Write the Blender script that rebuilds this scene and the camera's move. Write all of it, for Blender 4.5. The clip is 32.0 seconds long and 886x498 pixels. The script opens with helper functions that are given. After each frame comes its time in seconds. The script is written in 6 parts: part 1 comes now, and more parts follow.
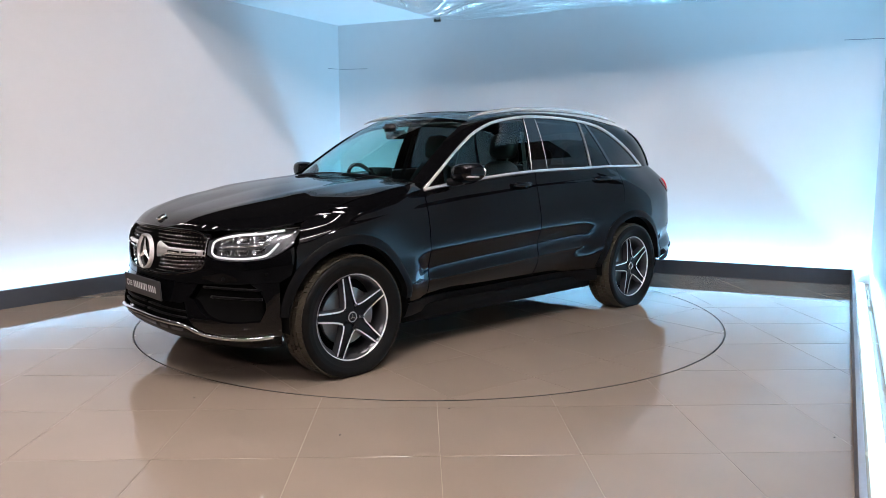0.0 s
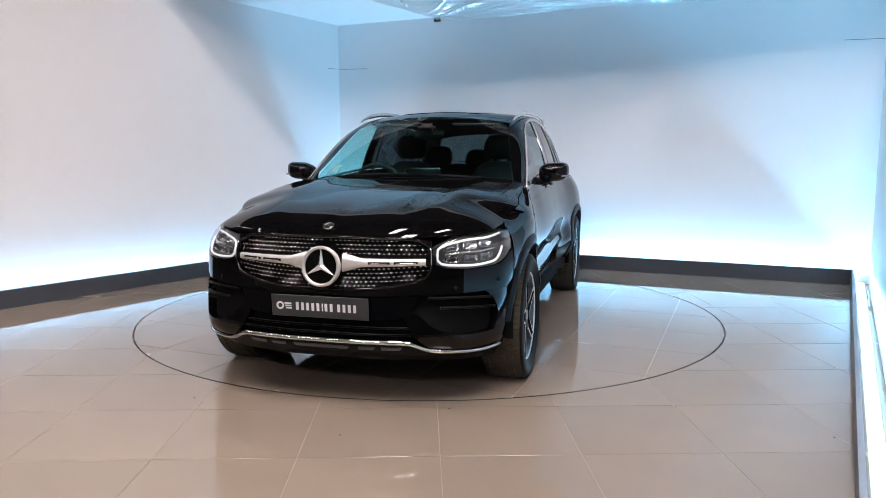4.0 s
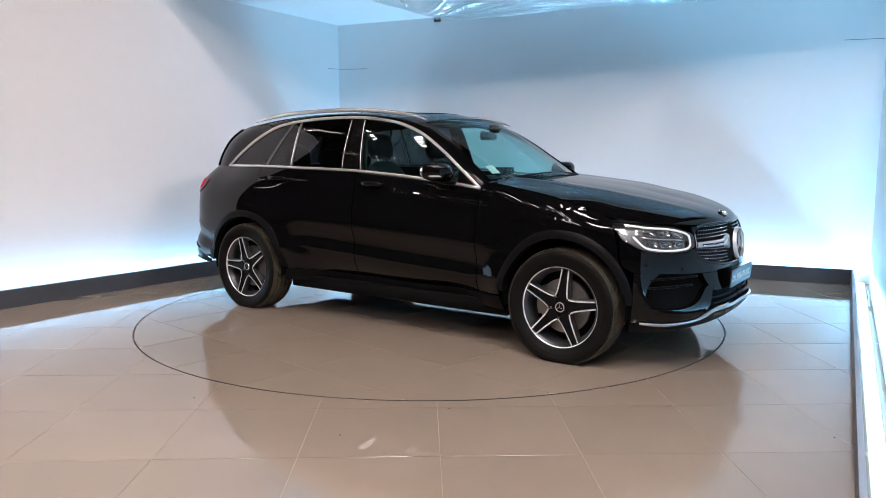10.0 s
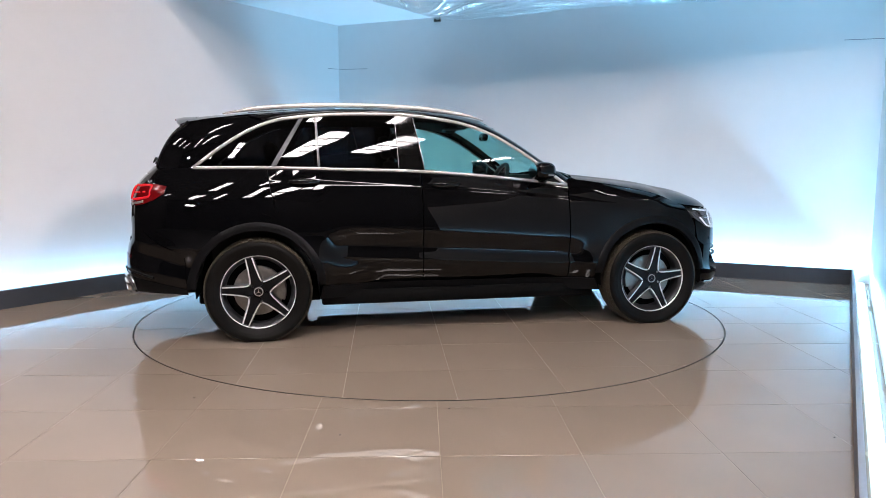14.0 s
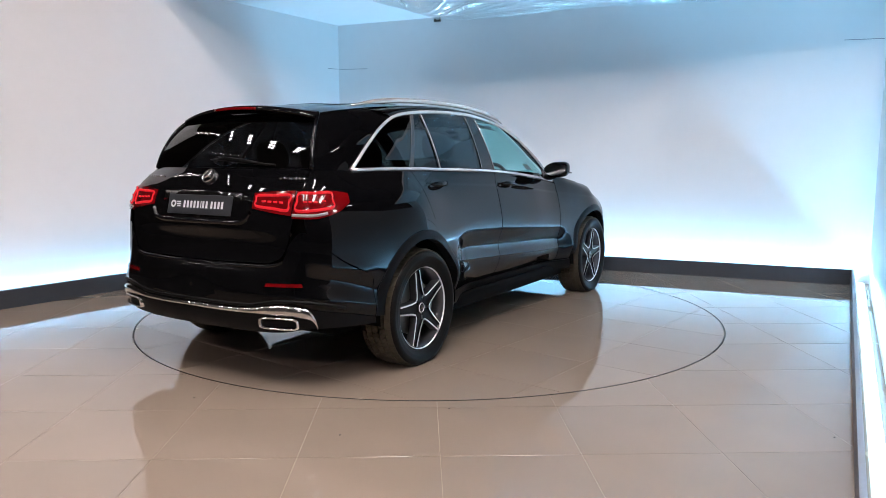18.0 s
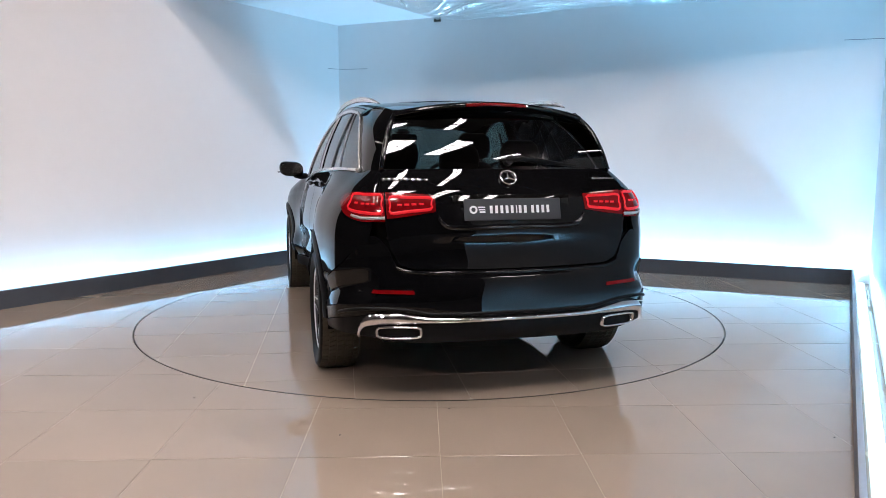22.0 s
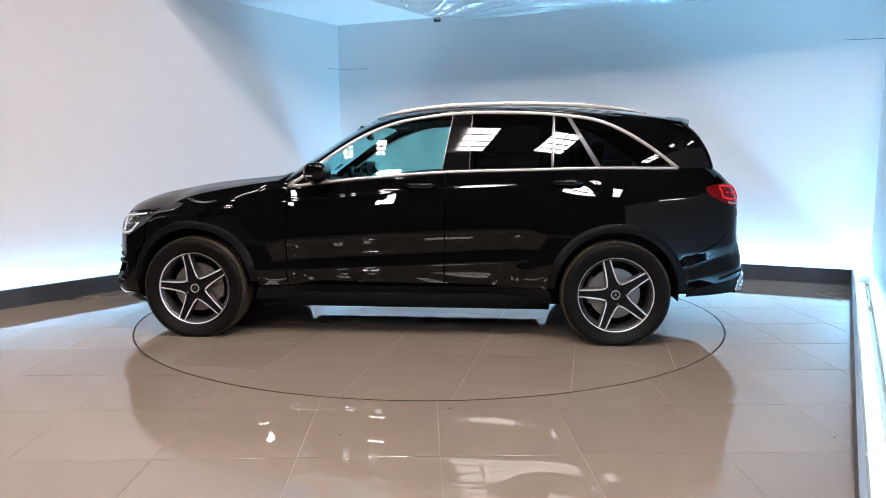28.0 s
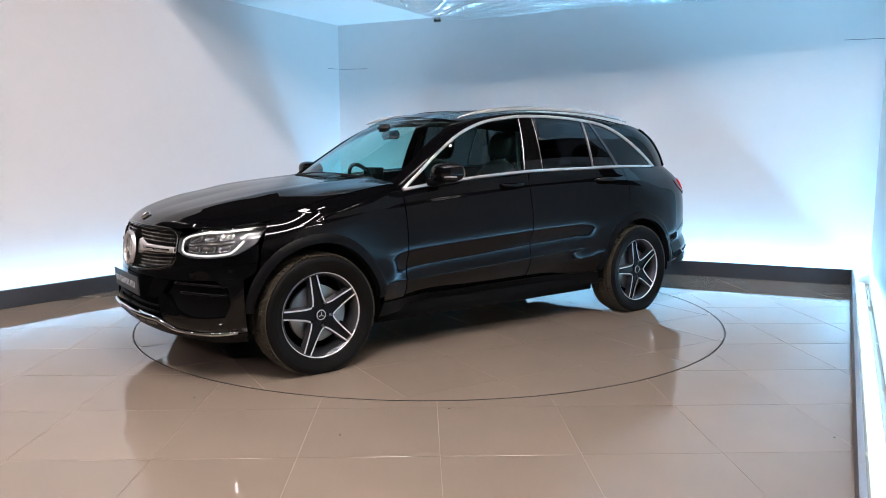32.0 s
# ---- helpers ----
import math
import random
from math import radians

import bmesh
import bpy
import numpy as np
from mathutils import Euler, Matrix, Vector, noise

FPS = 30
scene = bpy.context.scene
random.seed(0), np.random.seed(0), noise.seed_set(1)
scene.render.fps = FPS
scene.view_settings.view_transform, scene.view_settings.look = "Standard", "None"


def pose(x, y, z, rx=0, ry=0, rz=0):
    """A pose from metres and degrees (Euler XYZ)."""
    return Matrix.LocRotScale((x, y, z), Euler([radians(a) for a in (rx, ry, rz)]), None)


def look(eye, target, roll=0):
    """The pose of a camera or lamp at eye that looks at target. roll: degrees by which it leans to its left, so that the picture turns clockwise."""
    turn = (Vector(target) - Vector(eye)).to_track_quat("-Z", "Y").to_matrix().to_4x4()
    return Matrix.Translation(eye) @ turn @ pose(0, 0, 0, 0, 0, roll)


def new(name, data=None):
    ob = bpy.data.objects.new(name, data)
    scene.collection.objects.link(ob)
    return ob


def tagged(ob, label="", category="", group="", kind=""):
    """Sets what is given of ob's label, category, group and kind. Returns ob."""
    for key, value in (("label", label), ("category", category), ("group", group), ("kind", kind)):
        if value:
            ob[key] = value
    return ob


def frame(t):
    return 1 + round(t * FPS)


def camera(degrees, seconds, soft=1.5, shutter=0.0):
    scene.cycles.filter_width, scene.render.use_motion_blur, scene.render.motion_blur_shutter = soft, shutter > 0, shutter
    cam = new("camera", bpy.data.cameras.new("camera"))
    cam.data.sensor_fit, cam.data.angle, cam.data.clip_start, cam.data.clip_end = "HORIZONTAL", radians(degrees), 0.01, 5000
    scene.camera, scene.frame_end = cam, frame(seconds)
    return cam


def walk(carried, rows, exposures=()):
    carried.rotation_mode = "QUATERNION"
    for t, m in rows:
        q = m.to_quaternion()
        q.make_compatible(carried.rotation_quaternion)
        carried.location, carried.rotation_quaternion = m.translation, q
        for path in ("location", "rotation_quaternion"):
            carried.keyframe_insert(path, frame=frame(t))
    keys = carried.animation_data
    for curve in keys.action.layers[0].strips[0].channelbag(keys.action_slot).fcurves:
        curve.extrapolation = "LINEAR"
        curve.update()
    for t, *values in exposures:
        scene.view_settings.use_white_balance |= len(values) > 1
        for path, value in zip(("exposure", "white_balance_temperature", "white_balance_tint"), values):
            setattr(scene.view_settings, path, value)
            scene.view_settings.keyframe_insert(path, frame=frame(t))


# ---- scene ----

# ---- camera: it stands still on a tripod ----
cam = camera(62.97, 32.0, soft=0.75)
EYE = Vector((0.0, -5.84, 1.2345))
PAN, TILT = radians(0.957), radians(-7.135)
AIM = EYE + Vector((math.sin(PAN) * math.cos(TILT), math.cos(PAN) * math.cos(TILT), math.sin(TILT)))
walk(cam, [(0.0, look(EYE, AIM, 0.045)), (32.0, look(EYE, AIM, 0.045))])

# ---- plan, metres: the turntable's centre is the origin ----
DISC = 2.255                      # radius of the turntable
PLINTH_H = 0.15
LEFT_FAR, CORNER, RIGHT_CORNER, RIGHT_NEAR = (
    Vector((-3.63, -0.10)), Vector((-1.13, 3.53)), Vector((4.127, 1.114)), Vector((1.02, -4.27)))
GAP = 0.16                        # from the plinth's face to the wall
CEIL_DEPTH = 2.75                 # how far the ceiling reaches out from the back wall
CEIL = 2.92
LED_POWER, LED_COLOUR = 13.6, (0.23, 0.61, 1.0)   # watts a metre
DISC_TILE_TURN, DISC_TILE_X, DISC_TILE_Y = -0.122, 0.0, 0.068

# stand-ins for the hall's unseen rooflights: x, y, z, width, length, turn, tilt
HALL_PANELS = ([(-2.65, -5.0, 5.1, 0.17, 1.7, -14, 0), (-1.95, -5.0, 5.1, 0.17, 1.7, -14, 0), (-0.3, -4.75, 5.1, 0.48, 2.3, -14, 0), (1.2, -4.85, 5.1, 0.50, 2.1, -14, 0), (3.6, -5.7, 5.1, 0.3, 1.4, -14, 0)]
               + [(-5.6 + 0.42 * k, -0.6 - 0.92 * k, 5.1, (0.14, 0.18, 0.24, 0.20, 0.14)[k], 1.0, -54, 0) for k in range(5)] + [(-6.2 - 0.3 * k, 0.7 + 0.8 * k, 5.1, 0.10, 1.5, 15, 0) for k in range(3)] + [(-8.2, -2.0, 5.1, 0.12, 2.4, 20, 0), (-8.6, -4.6, 5.1, 0.12, 2.4, 20, 0)]
               + [(x, y, 5.1, 0.20, 1.4, -14, 0) for x, y in ((5.4, -2.6), (0.9, -2.3), (-0.5, -2.3), (-2.1, -2.5))])
# unseen bright sources built as high hall windows: centre, width, height, turn of the wall they stand in
HIGH_WINDOWS = [((17.4, -15.0, 12.0), 1.5, 1.15, 90), ((-5.5, -17.97, 9.4), 0.95, 0.66, 0)]
HALL = (-11.0, 17.45, -18.0, 7.0, 14.0)

# ---- world and light ----
world = bpy.data.worlds.new("world")
scene.world = world
world.use_nodes = True
world.node_tree.nodes["Background"].inputs[0].default_value = (0.9, 0.95, 1.0, 1)
world.node_tree.nodes["Background"].inputs[1].default_value = 0.02
scene.view_settings.exposure = 0.0


def area_lamp(name, eye, target, sx, sy, power, colour, label, spread=180):
    data = bpy.data.lights.new(name, "AREA")
    data.shape, data.size, data.size_y = "RECTANGLE", sx, sy
    data.energy, data.color, data.spread = power, colour, radians(spread)
    ob = new(name, data)
    ob.matrix_world = look(eye, target)
    return tagged(ob, label, "lamp")

# ---- materials ----
def material(name, colour, rough=0.5, metal=0.0, coat=0.0, coat_rough=0.03, ior=1.5, grain=0.0, grain_scale=40.0,
             bump=0.0, bump_scale=60.0, rough_var=0.0, per_object=0.0, spec=0.5, emit=None, emit_strength=0.0, stain=0.0, stain_scale=1.5):
    """A surface with grain and stains at two scales, fine relief and uneven gloss."""
    m = bpy.data.materials.new(name)
    m.use_nodes = True
    nt = m.node_tree
    b = nt.nodes["Principled BSDF"]
    b.inputs["Base Color"].default_value = (*colour, 1)
    b.inputs["Roughness"].default_value = rough
    b.inputs["Metallic"].default_value = metal
    b.inputs["IOR"].default_value = ior
    b.inputs["Specular IOR Level"].default_value = spec
    b.inputs["Coat Weight"].default_value = coat
    b.inputs["Coat Roughness"].default_value = coat_rough
    if emit:
        b.inputs["Emission Color"].default_value = (*emit, 1)
        b.inputs["Emission Strength"].default_value = emit_strength
    co = nt.nodes.new("ShaderNodeTexCoord")

    def noise_node(scale, detail=4.0):
        n = nt.nodes.new("ShaderNodeTexNoise")
        n.inputs["Scale"].default_value, n.inputs["Detail"].default_value = scale, detail
        nt.links.new(co.outputs["Object"], n.inputs["Vector"])
        return n

    def scaled(socket, low, high):
        r = nt.nodes.new("ShaderNodeMapRange")
        r.inputs["To Min"].default_value, r.inputs["To Max"].default_value = low, high
        nt.links.new(socket, r.inputs["Value"])
        return r.outputs["Result"]

    value = None
    for amount, source in ((grain, lambda: noise_node(grain_scale, 6).outputs["Fac"]), (stain, lambda: noise_node(stain_scale, 3).outputs["Fac"]),
                           (per_object, lambda: nt.nodes.new("ShaderNodeObjectInfo").outputs["Random"])):
        if amount:
            out = scaled(source(), 1 - amount, 1 + amount)
            if value is not None:
                mul = nt.nodes.new("ShaderNodeMath")
                mul.operation = "MULTIPLY"
                nt.links.new(value, mul.inputs[0]), nt.links.new(out, mul.inputs[1])
                out = mul.outputs[0]
            value = out
    if value is not None:
        hsv = nt.nodes.new("ShaderNodeHueSaturation")
        hsv.inputs["Color"].default_value = (*colour, 1)
        nt.links.new(value, hsv.inputs["Value"])
        nt.links.new(hsv.outputs["Color"], b.inputs["Base Color"])
    if rough_var:
        nt.links.new(scaled(noise_node(3.0, 5).outputs["Fac"], max(0.0, rough - rough_var), rough + rough_var), b.inputs["Roughness"])
    if bump:
        n = nt.nodes.new("ShaderNodeBump")
        n.inputs["Strength"].default_value, n.inputs["Distance"].default_value = bump, 0.002
        nt.links.new(noise_node(bump_scale, 5).outputs["Fac"], n.inputs["Height"])
        nt.links.new(n.outputs["Normal"], b.inputs["Normal"])
    return m


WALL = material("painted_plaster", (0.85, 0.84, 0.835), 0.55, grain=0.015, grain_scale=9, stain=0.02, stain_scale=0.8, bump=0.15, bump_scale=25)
# wall white with shade put in, so the car mirrors it dimly
SIDE_WALL = material("darkened_satin_board", (0.48, 0.475, 0.47), 0.32, grain=0.02, grain_scale=9, stain=0.03, stain_scale=0.8)
CEILING = material("white_board", (0.85, 0.85, 0.85), 0.6, grain=0.02, grain_scale=6)
PLINTH = material("grey_painted_board", (0.055, 0.062, 0.075), 0.45, grain=0.12, grain_scale=14, stain=0.15, stain_scale=2.5, bump=0.1)
PLINTH_EDGE = material("pale_board_edge", (0.30, 0.31, 0.33), 0.5, grain=0.1)
TILE = material("polished_porcelain", (0.298, 0.237, 0.185), 0.010, ior=1.68, grain=0.05, grain_scale=2.2, stain=0.06, stain_scale=0.9,
                per_object=0.035, rough_var=0.006)
GROUT = material("grey_grout", (0.32, 0.265, 0.20), 0.8, spec=0.2, grain=0.3, grain_scale=12, stain=0.6, stain_scale=1.3)
HALL_FLOOR = material("dark_concrete", (0.035, 0.032, 0.03), 0.5, grain=0.2, grain_scale=3)
DARK_GAP = material("dark_gap", (0.012, 0.012, 0.012), 0.8)
SHED = material("dark_sheeting", (0.032, 0.026, 0.021), 0.7, grain=0.2, grain_scale=2)
STEEL = material("brown_steel", (0.05, 0.035, 0.025), 0.6, grain=0.2)
SKYLIGHT = material("bright_rooflight", (0.8, 0.8, 0.78), 0.5, emit=(1.0, 0.91, 0.90), emit_strength=48.0)
SUNLIT = material("sunlit_rooflight", (0.8, 0.8, 0.78), 0.5, emit=(1.0, 0.88, 0.92), emit_strength=560.0)
STRIP = material("glowing_light_strip", (0.8, 0.8, 0.8), 0.5, emit=(0.55, 0.82, 1.0), emit_strength=5.0)

PAINT = material("black_car_paint", (0.0022, 0.0023, 0.0028), 0.3, coat=0.82, coat_rough=0.008, spec=0.0)
CLADDING = material("black_moulded_plastic", (0.005, 0.005, 0.0055), 0.42, spec=0.11, grain=0.1, grain_scale=80, bump=0.12, bump_scale=220)
GLOSS_BLACK = material("gloss_black_trim", (0.004, 0.004, 0.004), 0.06, spec=0.45)
RUBBER = material("tyre_rubber", (0.007, 0.0065, 0.006), 0.5, spec=0.12, grain=0.25, grain_scale=18, bump=0.1, bump_scale=120)
TREAD = material("dusty_tyre_tread", (0.050, 0.040, 0.025), 0.85, grain=0.35, grain_scale=25, bump=0.2, bump_scale=90)
CHROME = material("bright_chrome", (0.78, 0.78, 0.79), 0.10, metal=1.0, rough_var=0.03)
SATIN = material("satin_silver", (0.90, 0.88, 0.86), 0.27, metal=0.7, grain=0.03)
MACHINED = material("machined_alloy_edge", (0.80, 0.80, 0.80), 0.38, metal=0.35, grain=0.05, grain_scale=50)
ALLOY = material("dark_grey_alloy", (0.070, 0.072, 0.078), 0.28, metal=0.6, coat=0.5, grain=0.05)
ALLOY_BLACK = material("black_alloy_pocket", (0.006, 0.006, 0.007), 0.4, spec=0.2)
BRAKE = material("brushed_brake_steel", (0.30, 0.29, 0.275), 0.4, metal=0.9, grain=0.15, grain_scale=60)
IRON = material("cast_grey_iron", (0.10, 0.10, 0.10), 0.6, metal=0.4, grain=0.2)
UNDER = material("black_underbody", (0.004, 0.004, 0.004), 0.8, spec=0.1)
CABIN = material("dark_cabin_leather", (0.014, 0.014, 0.015), 0.55, grain=0.1, bump=0.15, bump_scale=160)
CABIN_GREY = material("grey_cabin_trim", (0.06, 0.058, 0.055), 0.6, grain=0.1)
HEADLINER = material("black_headliner_cloth", (0.02, 0.02, 0.02), 0.9, grain=0.15)
RED_DARK = material("dark_red_lens", (0.13, 0.0015, 0.003), 0.12, spec=0.25, coat=0.25)
RED = material("bright_red_light_guide", (0.30, 0.004, 0.007), 0.25, spec=0.2, coat=0.1, emit=(1.0, 0.03, 0.045), emit_strength=0.45)
LAMP_CLEAR = material("pale_clear_lens", (0.30, 0.28, 0.28), 0.2, coat=1.0)
GUIDE = material("white_daytime_light_guide", (0.86, 0.87, 0.88), 0.22, coat=0.8, emit=(1, 1, 1), emit_strength=0.42)
REFLECTOR = material("silvered_reflector", (0.55, 0.56, 0.58), 0.18, metal=1.0)
LAMP_DARK = material("grey_lamp_housing", (0.16, 0.163, 0.17), 0.25, metal=0.5, coat=0.3)
PLATE = material("dark_grey_plate", (0.030, 0.033, 0.038), 0.35, grain=0.06, grain_scale=20)
PAPER = material("cream_white_paper", (0.80, 0.76, 0.68), 0.6, grain=0.05, grain_scale=60)
PLATE_MARK = material("white_plate_print", (0.72, 0.73, 0.74), 0.4)


def pane_material(name, tint, gloss=1.0):
    """Thin glass: it lets tinted light through and mirrors more at a slant."""
    m = bpy.data.materials.new(name)
    m.use_nodes = True
    nt = m.node_tree
    nt.nodes.remove(nt.nodes["Principled BSDF"])
    clear, shine, mix, fres, power, scale = (nt.nodes.new(k) for k in ("ShaderNodeBsdfTransparent", "ShaderNodeBsdfGlossy", "ShaderNodeMixShader", "ShaderNodeLayerWeight",
                                                                    "ShaderNodeMath", "ShaderNodeMath"))
    clear.inputs["Color"].default_value = (*tint, 1)
    shine.inputs["Roughness"].default_value = 0.01
    shine.inputs["Color"].default_value = (gloss, gloss, gloss, 1)
    fres.inputs["Blend"].default_value = 0.5
    power.operation, power.inputs[1].default_value = "POWER", 4.5
    scale.operation, scale.inputs[1].default_value, scale.inputs[2].default_value = "MULTIPLY_ADD", 0.75, 0.05
    nt.links.new(fres.outputs["Facing"], power.inputs[0])
    nt.links.new(power.outputs[0], scale.inputs[0])
    nt.links.new(scale.outputs[0], mix.inputs["Fac"])
    nt.links.new(clear.outputs["BSDF"], mix.inputs[1])
    nt.links.new(shine.outputs["BSDF"], mix.inputs[2])
    nt.links.new(mix.outputs["Shader"], nt.nodes["Material Output"].inputs["Surface"])
    return m


LIP_GREY = material("dull_grey_trim", (0.085, 0.085, 0.088), 0.4, metal=0.5, grain=0.05)
GLASS = pane_material("green_tinted_glass", (0.49, 0.80, 0.78))
PRIVACY = pane_material("dark_privacy_glass", (0.075, 0.078, 0.085))
REAR_GLASS = pane_material("dark_rear_glass", (0.115, 0.122, 0.127))
SCREEN_GLASS = pane_material("windscreen_glass", (0.52, 0.80, 0.81))
LENS = pane_material("clear_lamp_lens", (0.93, 0.93, 0.94))


def film_material():
    m = pane_material("crumpled_clear_film", (0.91, 0.96, 0.97), 0.97)
    nt = m.node_tree
    for n in nt.nodes:
        if n.bl_idname == "ShaderNodeMath" and n.operation == "MULTIPLY_ADD":
            n.inputs[2].default_value = 0.34
        if n.bl_idname == "ShaderNodeBsdfGlossy":
            n.inputs["Roughness"].default_value = 0.13
    return m


FILM = film_material()

# ---- building blocks ----
def mesh_of(name, bm, mat=None, smooth=False):
    me = bpy.data.meshes.new(name)
    bm.normal_update()
    bm.to_mesh(me)
    bm.free()
    if mat:
        me.materials.append(mat)
    if smooth:
        for p in me.polygons:
            p.use_smooth = True
    return me


def part(name, bm, mat, parent=None, label="", smooth=False):
    ob = new(name, mesh_of(name, bm, mat, smooth))
    if parent:
        ob.parent = parent
    return tagged(ob, label)


def box(bm, x0, x1, y0, y1, z0, z1, m=None):
    made = bmesh.ops.create_cube(bm, size=1.0, matrix=Matrix.Translation(((x0 + x1) / 2, (y0 + y1) / 2, (z0 + z1) / 2))
                                 @ Matrix.Diagonal((x1 - x0, y1 - y0, z1 - z0, 1)))
    if m:
        bmesh.ops.transform(bm, matrix=m, verts=made["verts"])
    return made["verts"]


def prism(bm, outline, z0, z1):
    """A flat slab with that outline, counter-clockwise."""
    low = [bm.verts.new((x, y, z0)) for x, y in outline]
    top = [bm.verts.new((x, y, z1)) for x, y in outline]
    bm.faces.new(top)
    bm.faces.new(low[::-1])
    for i in range(len(outline)):
        j = (i + 1) % len(outline)
        bm.faces.new((low[i], low[j], top[j], top[i]))


def bevel_all(bm, width, segments=1):
    bmesh.ops.bevel(bm, geom=bm.edges[:], offset=width, segments=segments, affect="EDGES", clamp_overlap=True)


def along(a, b):
    """The pose at a with x towards b, y to the left of it."""
    d = b - a
    return Matrix.Translation((a.x, a.y, 0)) @ Matrix.Rotation(math.atan2(d.y, d.x), 4, "Z"), d.length


# ---- booth: three walls, a plinth with a hidden light strip before each, a ceiling ----
def shifted(a, b, out):
    d = (b - a).normalized()
    n = Vector((-d.y, d.x)) * out
    return a + n, b + n


def meet(a, b, c, d):
    r, s, q = b - a, d - c, c - a
    return a + r * ((q.x * s.y - q.y * s.x) / (r.x * s.y - r.y * s.x))


RUNS = [(LEFT_FAR, CORNER), (CORNER, RIGHT_CORNER), (RIGHT_CORNER, RIGHT_NEAR)]


def offset_chain(out):
    runs = [shifted(a, b, out) for a, b in RUNS]
    k1, k2 = meet(*runs[0], *runs[1]), meet(*runs[1], *runs[2])
    return [runs[0][0], k1, k2, runs[2][1]]


def strip_between(name, o0, o1, z0, z1, mat, label, category, right_length=None):
    """One straight board for each wall, between two offsets from the plinths' faces, mitred at the corners."""
    p, q = offset_chain(o0), offset_chain(o1)
    if right_length:
        p[3], q[3] = (a + (b - a).normalized() * right_length for a, b in (p[2:], q[2:]))
    made = []
    for i in range(3):
        bm = bmesh.new()
        prism(bm, [p[i], p[i + 1], q[i + 1], q[i]], z0, z1)
        bmesh.ops.recalc_face_normals(bm, faces=bm.faces[:])
        made.append(tagged(part(f"{name}_{i + 1}", bm, mat), label, category, kind="structure"))
    return made


RIGHT_TALL = 0.9
walls = strip_between("wall", GAP, GAP + 0.12, -0.02, CEIL + 0.08, WALL, "smooth white painted booth wall lit from below", "wall", RIGHT_TALL)
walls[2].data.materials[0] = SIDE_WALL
tagged(walls[2], "side wall of the booth, its white darkened to dim its reflection, lit from below")
# the open end of the right wall is lower
p, q = offset_chain(GAP), offset_chain(GAP + 0.12)
ends = [[a + (b - a).normalized() * k for k in (RIGHT_TALL + 0.001, 6.2)] for a, b in (p[2:], q[2:])]
bm = bmesh.new()
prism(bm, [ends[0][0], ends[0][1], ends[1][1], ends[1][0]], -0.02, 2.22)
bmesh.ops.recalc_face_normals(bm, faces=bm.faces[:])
tagged(part("wall_4", bm, SIDE_WALL), "lower end of the booth's side wall, its white darkened to match", "wall", kind="structure")
strip_between("plinth", 0.0, 0.025, -0.02, PLINTH_H, PLINTH, "low dark grey plinth board hiding a light strip", "plinth")
# pale cap on the plinth, with the light strips' spill put into its colour
strip_between("plinth_cap", 0.001, 0.024, PLINTH_H + 0.001, PLINTH_H + 0.006, PLINTH_EDGE, "pale top edge of the plinth board, lightened for the spill of light", "plinth")
chain = offset_chain(0.085)
for i in range(3):
    m, length = along(chain[i], chain[i + 1])
    bm = bmesh.new()
    box(bm, 0.05, length - 0.05, -0.03, 0.03, -0.01, 0.025, m)
    tagged(part(f"light_strip_{i + 1}", bm, STRIP), "aluminium channel of a hidden light strip", "light strip", kind="structure")
    a, b = chain[i], chain[i + 1]
    mid = (a + b) / 2
    d = (b - a).normalized()
    n = Vector((-d.y, d.x))
    lamp = area_lamp("strip_lamp", (0, 0, 0), (0, 0, 1), length - 0.1, 0.015, LED_POWER * (0.50, 1.36, 1.12)[i] * length, LED_COLOUR, "cold blue-white light strip behind the plinth")
    x = Vector((d.x, d.y, 0))
    z = -Vector((n.x * 0.2, n.y * 0.2, 1)).normalized()
    y = z.cross(x).normalized()
    lamp.matrix_world = Matrix.Translation((mid.x, mid.y, 0.085 if i == 2 else 0.04)) @ Matrix((x, y, z)).transposed().to_4x4()

# ---- floor tiles ----
PITCH, TILE_X0, TILE_Y0, TURN = 0.596, 0.0, -2.95, 0.0128
HALF = PITCH / 2 - 0.0018


def square(cx, cy, n=14):
    pts = []
    for (ax, ay), (bx, by) in (((-1, -1), (1, -1)), ((1, -1), (1, 1)), ((1, 1), (-1, 1)), ((-1, 1), (-1, -1))):
        for k in range(n):
            f = k / n
            pts.append((cx + HALF * (ax + (bx - ax) * f), cy + HALF * (ay + (by - ay) * f)))
    return pts


def corner_square(cx, cy):
    return [(cx - HALF, cy - HALF), (cx + HALF, cy - HALF), (cx + HALF, cy + HALF), (cx - HALF, cy + HALF)]


def arc(a, b, r, n=10):
    t0, t1 = math.atan2(a[1], a[0]), math.atan2(b[1], b[0])
    while t1 - t0 > math.pi:
        t1 -= 2 * math.pi
    while t0 - t1 > math.pi:
        t1 += 2 * math.pi
    return [(r * math.cos(t0 + (t1 - t0) * k / n), r * math.sin(t0 + (t1 - t0) * k / n)) for k in range(n + 1)]


def outside_pieces(cx, cy, r):
    """What is left of a tile outside the disc."""
    pts = square(cx, cy)
    keep = [math.hypot(*p) > r for p in pts]
    if all(keep):
        return [corner_square(cx, cy)]
    if not any(keep):
        return []
    n, out = len(pts), []
    start = next(i for i in range(n) if keep[i] and not keep[i - 1])
    run = []
    for k in range(n + 1):
        i = (start + k) % n
        if k < n and keep[i]:
            run.append(pts[i])
        elif run:
            if len(run) > 2:
                out.append(run + arc(run[-1], run[0], r))
            run = []
    return out


